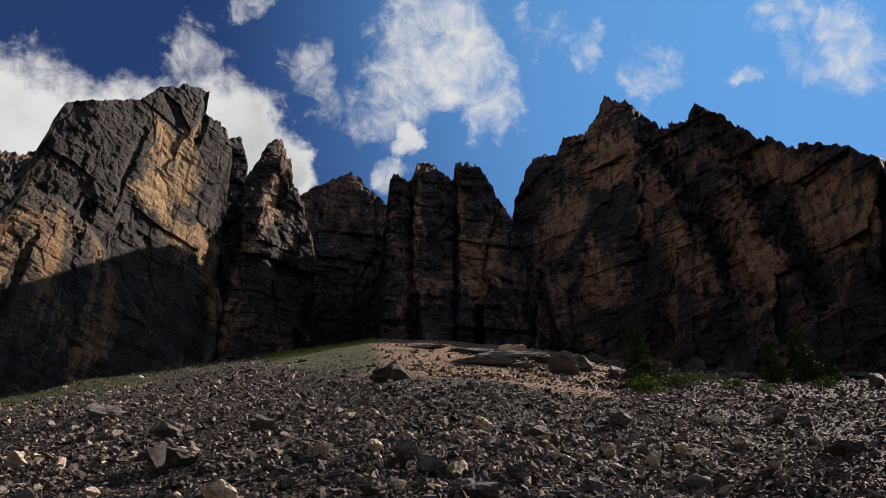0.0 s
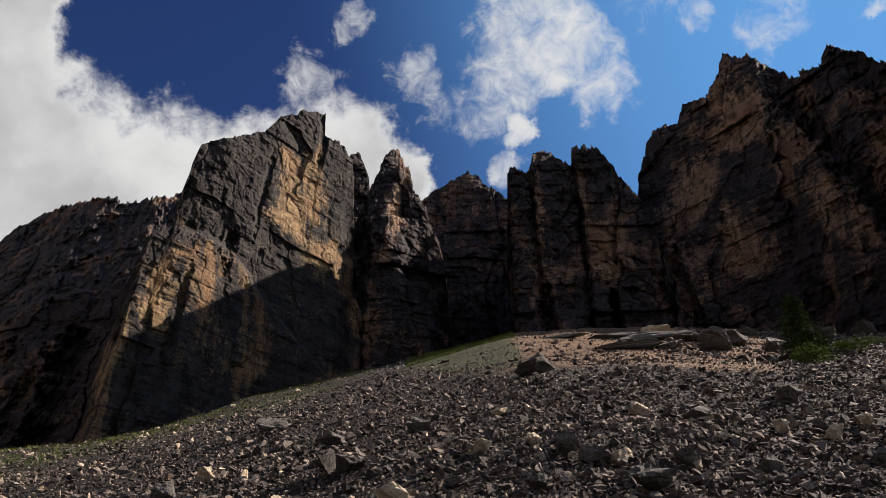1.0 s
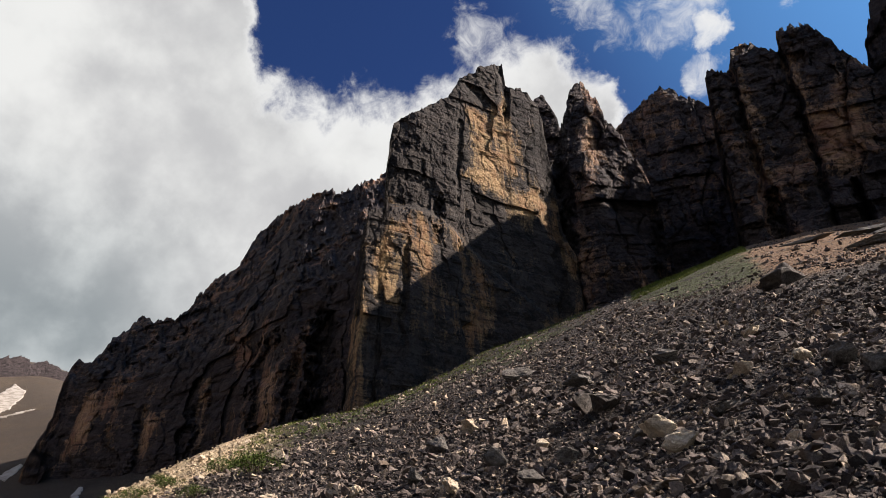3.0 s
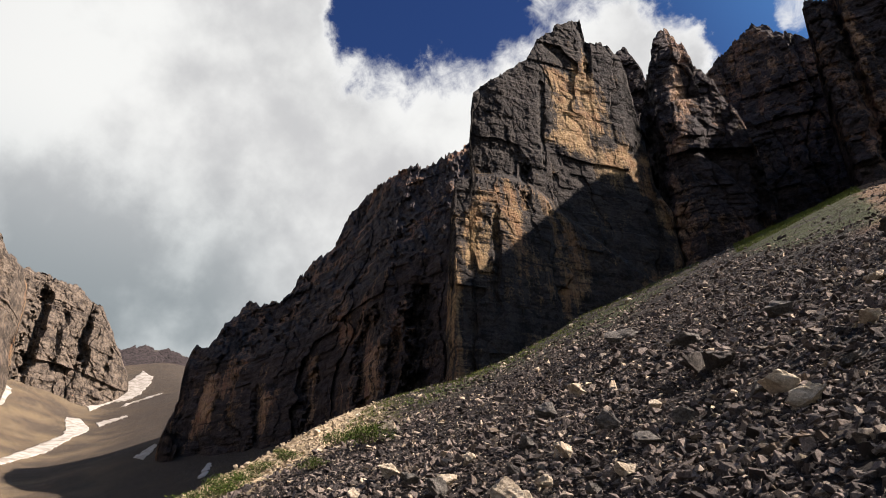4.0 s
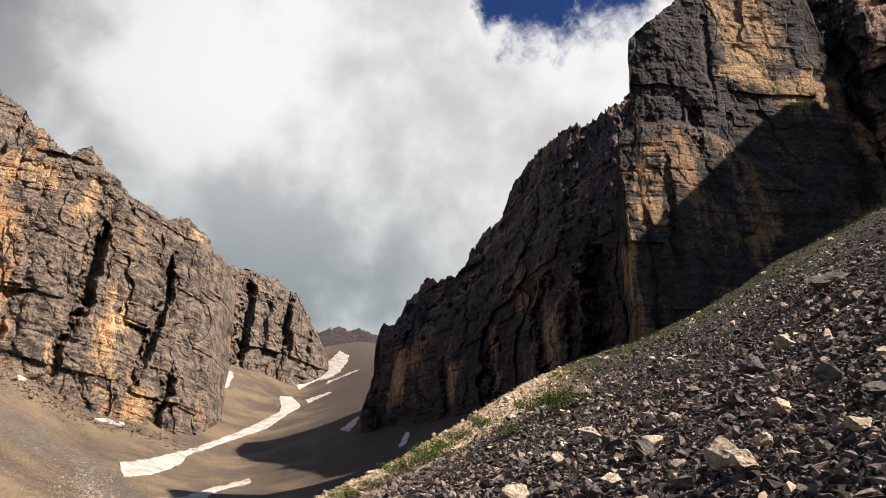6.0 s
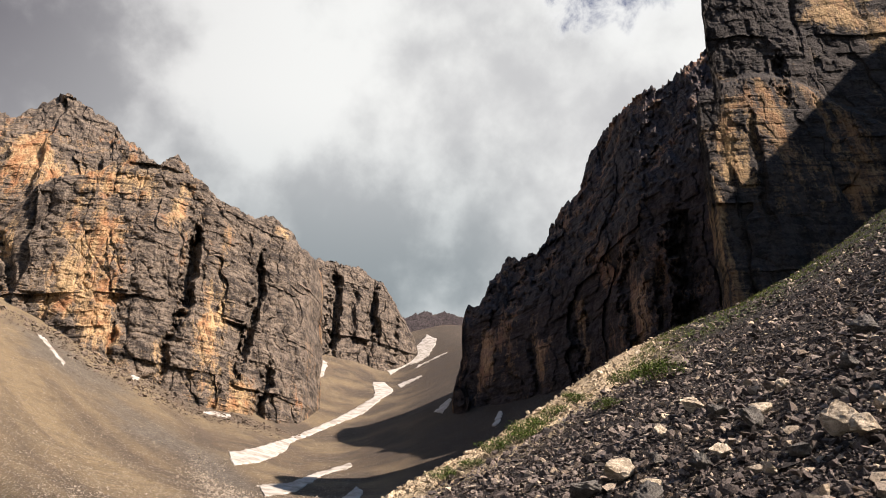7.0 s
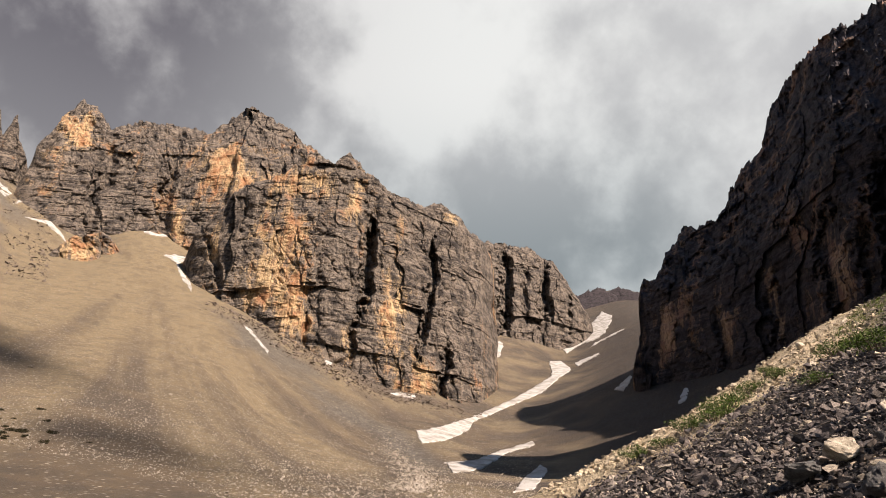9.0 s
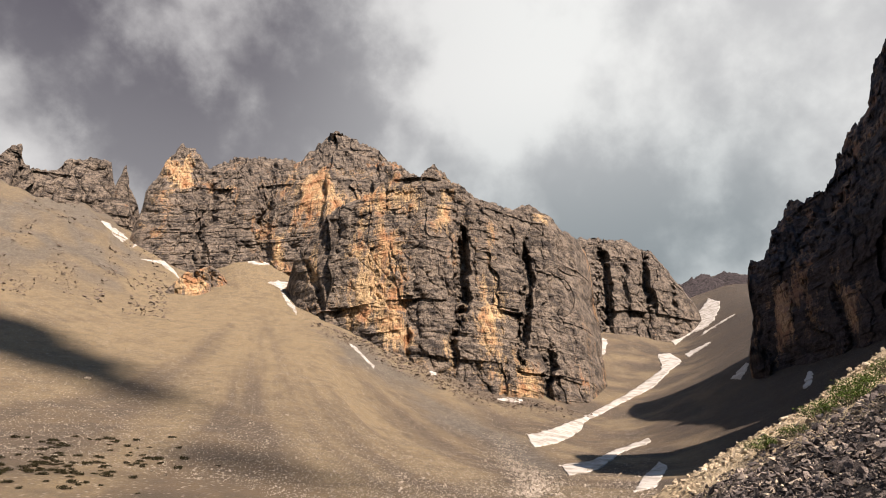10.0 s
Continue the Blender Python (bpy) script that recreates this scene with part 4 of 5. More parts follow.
# ---- snow ----
def snow_patch(label, outline):
    """Old snow lying on the ground inside an outline of (bearing, height) corners."""
    pts = np.array(outline, float)
    lo, hi = pts.min(0) - 0.1, pts.max(0) + 0.1
    step = max(0.04, min(0.06, (hi - lo).max() / 60))
    bs, hs = np.arange(lo[0], hi[0] + step, step), np.arange(lo[1], hi[1] + step, step)
    bm = bmesh.new()
    made = {}
    rise = [np.degrees(np.arctan2(land(np.full_like(STEPS, v), STEPS) - EYE, STEPS)) for v in bs]

    def inside(b, h):
        b += 0.10 * float(value_noise(b * 2.2, h * 2.2, 0.5, 3)) + 0.15 * float(value_noise(b * 7, h * 9, 0.5, 5))
        h += 0.05 * float(value_noise(b * 3.5, h * 3.5, 9.5, 4)) + 0.05 * float(value_noise(b * 9, h * 9, 3.5, 6))
        hit = False
        for (x0, y0), (x1, y1) in zip(pts, np.roll(pts, -1, 0)):
            if (y0 > h) != (y1 > h) and b < (x1 - x0) * (h - y0) / (y1 - y0) + x0:
                hit = not hit
        return hit

    def vert(i, j):
        if (i, j) not in made:
            p = spot(bs[i], hs[j], 80, rise[i])
            made[i, j] = bm.verts.new((p[0], p[1], EYE + math.hypot(p[0], p[1]) * math.tan(radians(hs[j])) + 0.15 + 0.0006 * math.hypot(p[0], p[1]))) if p else None
        return made[i, j]

    for i in range(len(bs) - 1):
        for j in range(len(hs) - 1):
            if inside(bs[i] + step / 2, hs[j] + step / 2):
                q = [vert(i, j), vert(i, j + 1), vert(i + 1, j + 1), vert(i + 1, j)]
                if all(q) and max((a.co - q[0].co).length for a in q) < 260:
                    bm.faces.new(q)
    for v in [v for v in bm.verts if not v.link_faces]:
        bm.verts.remove(v)
    if not bm.faces:
        bm.free()
        return None
    ring = [e for e in bm.edges if len(e.link_faces) == 1]
    for _ in range(2):
        bmesh.ops.smooth_vert(bm, verts=list({v for e in ring for v in e.verts}), factor=0.5, use_axis_x=True, use_axis_y=True, use_axis_z=True)
    low = bmesh.ops.extrude_edge_only(bm, edges=ring)
    for g in low["geom"]:
        if isinstance(g, bmesh.types.BMVert):
            g.co.z -= 0.6
    bmesh.ops.recalc_face_normals(bm, faces=bm.faces)
    for f in bm.faces:
        f.smooth = True
    return tagged(part("snow_patch", bm, old_snow), label, "snow", group="old snow in the valley")


snow_patch("long cream-white snow tongue on the valley floor", [(81.3, 6.4), (80.9, 5.4), (78.8, 5.7), (77.2, 6.4), (76.5, 7.2), (73.2, 8.6), (70.9, 9.5), (69.7, 10.5), (68.5, 11.3), (69.3, 12.0), (70.3, 12.0), (70.1, 10.8), (71.7, 9.9), (73.6, 8.9), (76.9, 7.5), (79.2, 6.8)])
snow_patch("low snow strip beside the gravel track", [(78.9, 4.0), (78.3, 3.2), (76.2, 3.5), (73.9, 4.8), (71.7, 5.4), (71.9, 5.7), (74.4, 5.0), (76.6, 4.2)])
snow_patch("large grey-white snow field below the col", [(69.4, 13.4), (68.8, 12.6), (67.6, 13.3), (66.4, 13.6), (65.5, 14.2), (64.8, 15.5), (65.7, 15.9), (66.5, 15.0), (67.5, 14.2), (68.2, 13.7)])
snow_patch("thin snow streak under the dark ridge", [(66.9, 13.0), (64.1, 14.3), (63.9, 14.5), (66.4, 13.4)])
snow_patch("snow strip across the shaded gravel", [(68.2, 11.8), (66.1, 12.6), (66.3, 12.4), (68.0, 11.5)])
snow_patch("small snow patch at the wall's foot", [(75.6, 13.4), (75.0, 12.1), (74.4, 12.3), (74.0, 13.5), (74.7, 13.8)])
snow_patch("narrow snow streak on the fan's edge", [(95.9, 14.1), (93.7, 12.0), (93.6, 12.2), (95.4, 13.9)])
snow_patch("snow bank at the foot of the upper wall", [(104.7, 21.3), (104.6, 20.3), (103.6, 20.2), (100.9, 20.4), (100.7, 20.6), (103.0, 20.5), (103.7, 21.1)])
snow_patch("crooked snow streak beside the fan's apex", [(102.8, 18.8), (101.8, 18.4), (101.2, 17.3), (100.1, 16.2), (100.5, 17.0), (101.5, 18.2), (100.9, 18.9), (101.9, 19.0)])
snow_patch("snow runnel below the spires", [(116.3, 22.3), (115.6, 22.2), (114.0, 21.2), (114.4, 20.9), (115.5, 21.6)])
snow_patch("long broken snow strip above the outcrop", [(112.9, 19.8), (111.1, 19.9), (110.2, 19.1), (109.0, 18.0), (109.2, 17.9), (110.1, 18.8), (111.3, 19.6)])
snow_patch("short snow strip under the banded cliff", [(113.9, 20.5), (112.8, 21.0), (112.9, 21.2), (113.4, 21.0)])
snow_patch("shaded snow patch below the ridge's end", [(65.2, 9.6), (64.5, 9.5), (63.7, 10.6), (64.0, 10.7)])
snow_patch("shaded snow sliver at the ridge's foot", [(60.6, 8.3), (59.9, 8.6), (59.6, 9.6), (59.9, 9.5)])
snow_patch("broken snow patch in the shade of the slope", [(73.7, 1.8), (72.0, 2.1), (70.8, 3.6), (71.4, 3.9), (72.8, 2.8)])
snow_patch("small snow patch under the wall", [(89.4, 12.3), (88.9, 11.4), (88.4, 11.4), (88.5, 11.9)])
snow_patch("flat snow patch in a hollow at the wall's foot", [(83.8, 9.3), (81.5, 8.9), (81.4, 9.2), (82.9, 9.4)])
snow_patch("small snow scrap below the rock towers", [(68.5, 14.9), (67.9, 14.6), (68.0, 15.1)])
snow_patch("small snow scrap at the towers' foot", [(74.4, 14.6), (73.9, 14.4), (73.6, 15.0)])


# ---- stones ----
def hull_stone(seed, count=10, flat=0.6):
    """Angular broken stone about 1 across."""
    rng = random.Random(seed)
    bm = bmesh.new()
    for _ in range(count):
        p = Vector([rng.gauss(0, 1) for _ in range(3)]).normalized() * rng.uniform(0.38, 0.56)
        bm.verts.new((p.x * rng.uniform(0.95, 1.25), p.y, p.z * flat * 1.2))
    r = bmesh.ops.convex_hull(bm, input=bm.verts)
    bmesh.ops.delete(bm, geom=[g for g in r["geom_interior"] if isinstance(g, bmesh.types.BMVert)], context="VERTS")
    bmesh.ops.triangulate(bm, faces=bm.faces)
    bmesh.ops.recalc_face_normals(bm, faces=bm.faces)
    return bm


def turns(rng, n, tilt):
    """Random rotation matrices, mostly about z."""
    a, t, p = rng.uniform(0, 2 * np.pi, n), rng.normal(0, tilt, n), rng.uniform(0, 2 * np.pi, n)
    ca, sa, ct, st, cp, sp = np.cos(a), np.sin(a), np.cos(t), np.sin(t), np.cos(p), np.sin(p)
    one, nul = np.ones(n), np.zeros(n)
    rz = np.stack([ca, -sa, nul, sa, ca, nul, nul, nul, one], -1).reshape(n, 3, 3)
    rx = np.stack([one, nul, nul, nul, ct, -st, nul, st, ct], -1).reshape(n, 3, 3)
    rp = np.stack([cp, -sp, nul, sp, cp, nul, nul, nul, one], -1).reshape(n, 3, 3)
    return rp @ rx @ rz


def scatter(name, label, b0, b1, r0, r1, count, size, power, seed, mat, sink=0.2, keep=None, grow=0.35, corners=7):
    """Many stones joined into one sheet of rubble."""
    rng = np.random.default_rng(seed)
    b = rng.uniform(b0, b1, count)
    r = np.exp(rng.uniform(np.log(r0), np.log(r1), count))
    if keep is not None:
        k = keep(b, r, rng)
        b, r = b[k], r[k]
    n = len(b)
    s = size[0] * (1 - rng.uniform(0, 1, n) * (1 - (size[1] / size[0]) ** -power)) ** (-1 / power)
    s = s * (r / r0) ** grow
    x, y = -r * np.sin(np.radians(b)), r * np.cos(np.radians(b))
    z = land(b, r)
    rot = turns(rng, n, 0.45) * (s[:, None, None] * rng.uniform(0.75, 1.2, (n, 1, 3)))
    place = np.stack([x, y, z + s * sink], -1)
    verts, faces, base = [], [], 0
    kind = rng.integers(0, 14, n)
    for k in range(14):
        bm = hull_stone(200 + k, corners + k % (corners - 4), 0.46 + 0.026 * k)
        co = np.array([v.co for v in bm.verts])
        bm.verts.index_update()
        tri = np.array([[v.index for v in f.verts] for f in bm.faces])
        bm.free()
        idx = np.nonzero(kind == k)[0]
        pts = np.einsum("nij,vj->nvi", rot[idx], co) + place[idx][:, None, :]
        verts.append(pts.reshape(-1, 3))
        faces.append((tri[None] + (np.arange(len(idx)) * len(co))[:, None, None] + base).reshape(-1, 3))
        base += len(idx) * len(co)
    verts, faces = np.concatenate(verts), np.concatenate(faces)
    me = bpy.data.meshes.new(name)
    me.vertices.add(len(verts))
    me.vertices.foreach_set("co", verts.reshape(-1).astype(np.float32))
    me.loops.add(faces.size)
    me.loops.foreach_set("vertex_index", faces.reshape(-1).astype(np.int32))
    me.polygons.add(len(faces))
    me.polygons.foreach_set("loop_start", (np.arange(len(faces)) * 3).astype(np.int32))
    me.polygons.foreach_set("use_smooth", np.zeros(len(faces), bool))
    me.materials.append(mat)
    me.update(calc_edges=True)
    me.validate()
    return tagged(new(name, me), label, "stones", kind="stuff")


def bare(b, r, rng):
    """Where the rubble thins out: the sandy rim, the tan patch and the grass."""
    h = np.degrees(np.arctan2(land(b, r) - EYE, r))
    low = crest_height(b) - h
    thin = np.clip(smooth(0.8, 0.0, low - 1.6 + 0.8 * smooth(60, 66, b)) * smooth(45, 51, b) * 0.93 + smooth(23.2, 24.0, h + 0.18 * np.maximum(-5 - b, 0)) * smooth(-16, -13, b) * (1 - smooth(14, 17, b)) * (0.62 - 0.30 * smooth(5.5, 7, b))
                   + smooth(24.2, 25.2, h) * smooth(5.5, 7, b) * (1 - smooth(15, 17, b)) * 0.5 + smooth(1.4, 0.6, low) * smooth(18, 24, b) * 0.25, 0, 1)
    return rng.uniform(0, 1, len(b)) > thin


scatter("scree_rubble", "loose angular grey limestone rubble covering the slope", -42, 80, 4.4, 9.5, 46000, (0.027, 0.17), 2.1, 301, stones_mixed, sink=0.22, keep=bare, grow=0.1)
scatter("lower_scree_rubble", "loose grey stones at the foot of the view", -42, 70, 3.1, 4.8, 9000, (0.03, 0.15), 2.0, 307, stones_mixed, sink=0.25)
scatter("upper_scree_rubble", "fine grey limestone rubble higher on the slope", -42, 78, 9.0, 32, 95000, (0.036, 0.24), 2.1, 309, stones_mixed, sink=0.2, keep=bare, grow=0.25, corners=6)
scatter("near_scree_rubble", "loose grey stones on the lower slope", -60, 300, 0.5, 24, 7000, (0.06, 0.22), 1.8, 305, stones_mixed,
        keep=lambda b, r, rng: (r < 3.6) | (b > 78))
scatter("distant_scree_rubble", "smaller-looking grey rubble below the crest", -42, 60, 30, 115, 34000, (0.07, 0.40), 2.0, 302, stones_mixed, sink=0.2, corners=6, grow=0.3,
        keep=lambda b, r, rng: (r < crest_far(b) * 1.02) & bare(b, r, rng))
scatter("bench_rubble", "grey rubble on the bench below the shaded massif", -44, -6, 26, 116, 8000, (0.06, 0.5), 1.7, 308, stones_mixed, sink=0.25, grow=0.5)
scatter("rim_pebbles", "pale cream pebbles on the sandy rim of the slope", 44, 78, 14, 44, 9000, (0.05, 0.28), 1.9, 303, rim_stone,
        keep=lambda b, r, rng: (r < crest_far(b) * 1.03) & (r > crest_far(b) * 0.55) & ~bare(b, r, rng))
scatter("fan_stones", "scattered pale stones on the gravel fan", 72, 124, 45, 430, 46000, (0.10, 0.45), 2.1, 304, fan_stone, corners=6, keep=lambda b, r, rng: r > crest_far(b) * 1.1)
scatter("wall_talus", "brown broken blocks along the foot of the sunlit wall", 74.5, 99, 300, 420, 9000, (0.7, 3.4), 2.0, 310, talus_rock, sink=0.15, corners=6, grow=0.0,
        keep=lambda b, r, rng: r > wall_foot(b) - 16 - 34 * rng.uniform(0, 1, len(b)) ** 2)
scatter("stream_rubble", "pinkish pale rubble along the dry stream bed", 77.5, 87, 105, 270, 9000, (0.28, 1.1), 2.1, 311, fan_stone, sink=0.15, corners=6, grow=0.2,
        keep=lambda b, r, rng: np.abs(b - 82.0 - 1.2 * np.sin(r / 31)) < 0.5 + 2.0 * rng.uniform(0, 1, len(b)) ** 2)
scatter("hillside_rocks", "grey rocks strewn over the high hillside", 110.5, 127, 400, 720, 4500, (0.8, 3.6), 2.0, 312, talus_rock, sink=0.15, corners=6, grow=0.0,
        keep=lambda b, r, rng: value_noise(b * 0.9, np.log(r) * 9, 0.5, 77) + 0.5 * value_noise(b * 3.1, np.log(r) * 30, 0.5, 78) > -0.05)

# ---- boulders ----
def boulder(label, size, mat, b, h, seed, squash=0.7, group="", long=1.0):
    """One weathered block lying where the line at bearing b and height h meets the slope."""
    p = spot(b, h)
    size *= 0.82 if size > 1.2 else 0.64
    bm = hull_stone(seed, 12, squash)
    bmesh.ops.subdivide_edges(bm, edges=bm.edges, cuts=4, use_grid_fill=True)
    for v in bm.verts:
        n = noise.fractal(v.co * 4.0 + Vector((seed, 0, 0)), 0.5, 2.0, 6)
        v.co *= 1 + 0.17 * n - 0.10 * abs(noise.noise(v.co * 9.0 + Vector((0, seed, 0))))
    bmesh.ops.scale(bm, vec=(size * long, size, size), verts=bm.verts)
    ob = part("boulder", bm, mat)
    rng = random.Random(seed)
    turn = rng.uniform(0, 360) if long == 1 else b + rng.uniform(-12, 12)
    low = size * squash * 0.5
    ob.matrix_world = pose(p[0], p[1], p[2] + low * (0.85 if size < 0.8 else 0.5) + (0.03 if size < 0.8 else 0), 20, -6 if long == 1 else rng.uniform(-4, 4), turn)
    return tagged(ob, label, "boulder", group=group)


boulder("pale cream limestone boulder among grey scree", 0.54, cream_rock, 17.7, 13.6, 401, 0.6)
boulder("pale yellowish flat boulder beside a cream one", 0.54, cream_rock, 16.4, 12.7, 402, 0.45)
boulder("grey angular limestone boulder", 0.55, grey_rock, 0.9, 16.6, 403, 0.6)
boulder("large flat grey slab half sunk in scree", 0.9, grey_rock, -3.3, 14.2, 404, 0.4)
boulder("dark square block standing alone on the slope", 1.5, dark_rock, 4.8, 23.9, 405, 0.6)
boulder("tan limestone block on grey scree", 0.55, pale_rock, -3.5, 20.0, 406, 0.7)
boulder("pale block near the grassy crest", 0.9, pale_rock, 47.0, 12.2, 407, 0.45)
boulder("grey limestone block on the scree", 0.75, grey_rock, 34.6, 13.0, 408, 0.6)
boulder("dark angular boulder on the scree", 0.8, dark_rock, 21.2, 16.0, 409, 0.6)
boulder("pale pointed stone in grey rubble", 0.35, pale_rock, 34.4, 9.8, 410, 0.9)
boulder("cream stone near the slope's edge", 0.5, pale_rock, 47.6, 8.6, 411, 0.7)
boulder("broad tan boulder in grey rubble", 0.62, pale_rock, 39.3, 6.3, 412, 0.65)
boulder("ochre stone among grey rubble", 0.32, pale_rock, 26.6, 13.3, 413, 0.7)
boulder("grey blocky boulder low on the slope", 0.6, grey_rock, 44.3, 7.2, 414, 0.55)
boulder("reddish tan stone on dark scree", 0.5, pale_rock, -17.2, 16.5, 415, 0.7)
boulder("buff stone on dark scree", 0.5, pale_rock, -19.4, 17.2, 416, 0.6)
boulder("dark grey boulder low on the slope", 1.0, dark_rock, -30.6, 15.4, 417, 0.6)
boulder("long dark boulder in the scree", 0.9, dark_rock, 22.3, 15.8, 418, 0.5)
boulder("cream stone on the scree", 0.6, pale_rock, 32.2, 14.6, 419, 0.6)
boulder("grey boulder cluster stone", 1.3, grey_rock, 27.5, 18.9, 420, 0.5)
boulder("large brown block by the ledges", 2.6, grey_rock, -10.9, 24.2, 421, 0.55)
boulder("massive dark boulder below the cliff", 5.0, dark_rock, -21.9, 23.2, 422, 0.6)
boulder("grey boulder at the top of the slope", 3.2, grey_rock, -13.6, 24.9, 423, 0.5)
boulder("rounded dark boulder at the slope's edge", 2.0, dark_rock, -34.4, 19.6, 424, 0.9)
boulder("flat pale ledge slab", 4.2, pale_rock, -6.0, 25.9, 425, 0.18)
boulder("grey block beside the small larch", 1.8, grey_rock, -15.2, 23.4, 426, 0.55)
boulder("flat pale slab at the top of the slope", 3.6, grey_rock, -9.0, 25.2, 427, 0.2)
boulder("pale block on the grassy crest", 1.1, grey_rock, 17.1, 23.8, 428, 0.4)
boulder("white stone on the path's edge", 0.8, pale_rock, 52.3, 11.9, 429, 0.6)
boulder("broad pale grey block on the lower scree", 0.62, grey_rock, 56.9, 2.4, 431, 0.6)
boulder("tan block with a flat top on the lower scree", 0.56, pale_rock, 54.2, 3.8, 432, 0.6)
boulder("long grey block low on the scree", 0.66, grey_rock, 53.2, 1.6, 433, 0.5)
boulder("pale angular stone among dark rubble", 0.40, pale_rock, 47.6, 9.0, 434, 0.7)
boulder("pale wedge-shaped block in the scree", 0.55, pale_rock, 43.8, 7.8, 435, 0.55)
boulder("pale block leaning in dark rubble", 0.44, pale_rock, 38.2, 5.8, 436, 0.75)
boulder("squat tan boulder on the gravel fan", 3.0, pale_rock, 115.4, 10.6, 430, 0.5)
for i, (b, h, d, thin, stretch) in enumerate([(-2.4, 26.2, 3.2, 0.22, 2.0), (-5.4, 25.9, 4.0, 0.2, 2.2), (-8.2, 25.5, 3.4, 0.26, 2.0), (-4.0, 25.3, 2.6, 0.24, 1.8), (-10.6, 25.2, 3.0, 0.3, 1.7), (1.8, 26.7, 2.4, 0.2, 2.2), (-7.0, 24.9, 2.0, 0.3, 1.5)]):
    boulder("long flat grey rock ledge at the top of the slope", d, grey_rock, b, h, 480 + i, thin, "rock ledges at the top", stretch)
for i, (b, h, d) in enumerate([(-12.4, 24.3, 2.4), (-18.6, 23.2, 2.6), (-23.8, 22.6, 3.0), (-25.4, 22.1, 2.0), (-29.0, 21.3, 1.6), (-33.0, 20.6, 2.2), (-16.2, 23.9, 1.8), (-20.2, 22.4, 1.4)]):
    boulder("dark angular boulder below the shaded cliff", d, dark_rock, b, h, 500 + i, 0.6, "boulders below the cliff")
for i, (b, h, d) in enumerate([(-1.2, 16.4, 0.5), (-13.6, 17.6, 0.5), (-24.0, 17.2, 0.55), (-26.4, 16.2, 0.5), (-9.4, 17.4, 0.4), (-22.4, 19.0, 0.6), (6.2, 18.2, 0.45), (10.2, 17.8, 0.5), (8.4, 20.4, 0.6), (30.2, 8.4, 0.3), (36.4, 7.6, 0.32), (41.6, 9.6, 0.4), (47.2, 5.2, 0.34), (50.6, 6.8, 0.4), (44.8, 3.8, 0.3), (52.4, 3.0, 0.34)]):
    boulder("pale buff stone lying on the grey scree", d, pale_rock, b, h, 520 + i, 0.6, "pale stones on the scree")
for i, (b, h, d) in enumerate([(38.2, 8.6, 0.36), (33.0, 7.0, 0.3), (46.2, 8.0, 0.42), (48.8, 4.4, 0.4), (42.4, 5.0, 0.34), (28.0, 10.6, 0.4), (25.0, 12.0, 0.45), (19.0, 13.6, 0.42), (12.6, 15.0, 0.45), (6.0, 14.8, 0.4), (3.0, 17.6, 0.6), (-6.0, 16.0, 0.5), (-12.0, 14.8, 0.45), (-20.0, 14.6, 0.5), (30.6, 12.0, 0.5), (51.6, 4.8, 0.36), (36.8, 10.8, 0.44), (22.6, 18.0, 0.8), (15.4, 19.2, 0.8), (-8.0, 19.2, 0.7), (-15.0, 19.6, 0.8), (-27.0, 18.6, 0.8)]):
    boulder("angular grey limestone block in the scree", d, grey_rock, b, h, 540 + i, 0.6, "grey blocks in the scree")
for i, (b, h, d) in enumerate([(63.5, 6.2, 0.5), (60.2, 8.3, 0.45), (57.4, 9.3, 0.5), (66.4, 4.5, 0.4), (49.0, 13.4, 0.6), (44.0, 15.0, 0.6), (40.4, 16.6, 0.7), (36.0, 18.1, 0.8), (30.5, 20.4, 0.9), (25.5, 22.0, 1.0), (69.8, 2.9, 0.4), (54.8, 11.0, 0.45)]):
    boulder("pale stone along the crest of the slope", d, pale_rock, b, h, 450 + i, 0.6, "pale stones along the crest")


# ---- plants ----
def leaf_material(name, dark, light):
    m, n, b = material(name, 0.85)
    b.inputs["Specular IOR Level"].default_value = 0.05
    r = n.add("ShaderNodeNewGeometry").outputs["Random Per Island"]
    n.put(b.inputs["Base Color"], n.mix(r, dark, light))
    return m


needle_green = leaf_material("larch_needles", (0.020, 0.036, 0.012), (0.066, 0.090, 0.028))
shrub_green = leaf_material("shrub_leaves", (0.0221, 0.0399, 0.00886), (0.0756, 0.102, 0.023))
grass_green = leaf_material("grass_blades", (0.034, 0.050, 0.010), (0.098, 0.116, 0.026))
juniper_green = leaf_material("juniper_leaves", (0.04, 0.075, 0.012), (0.13, 0.18, 0.032))
heath_brown = leaf_material("heath_leaves", (0.013, 0.0120, 0.0065), (0.034, 0.029, 0.014))
bark, bn, bb_ = material("bark", 0.95)
bn.put(bb_.inputs["Base Color"], bn.mix(bn.noise(bn.add("ShaderNodeTexCoord").outputs["Object"], 14.0, 6, 0.7), (0.041, 0.0295, 0.0213), (0.115, 0.0861, 0.0615)))


def stick(bm, a, c, ra, rc, sides=6):
    """Tapered branch from a to c."""
    axis = (c - a).normalized()
    u = axis.orthogonal().normalized()
    v = axis.cross(u)
    rings = []
    for p, r in ((a, ra), (c, rc)):
        rings.append([bm.verts.new(p + (u * math.cos(t) + v * math.sin(t)) * r) for t in (2 * math.pi * k / sides for k in range(sides))])
    for k in range(sides):
        bm.faces.new((rings[0][k], rings[0][(k + 1) % sides], rings[1][(k + 1) % sides], rings[1][k]))
    bm.faces.new(rings[1])


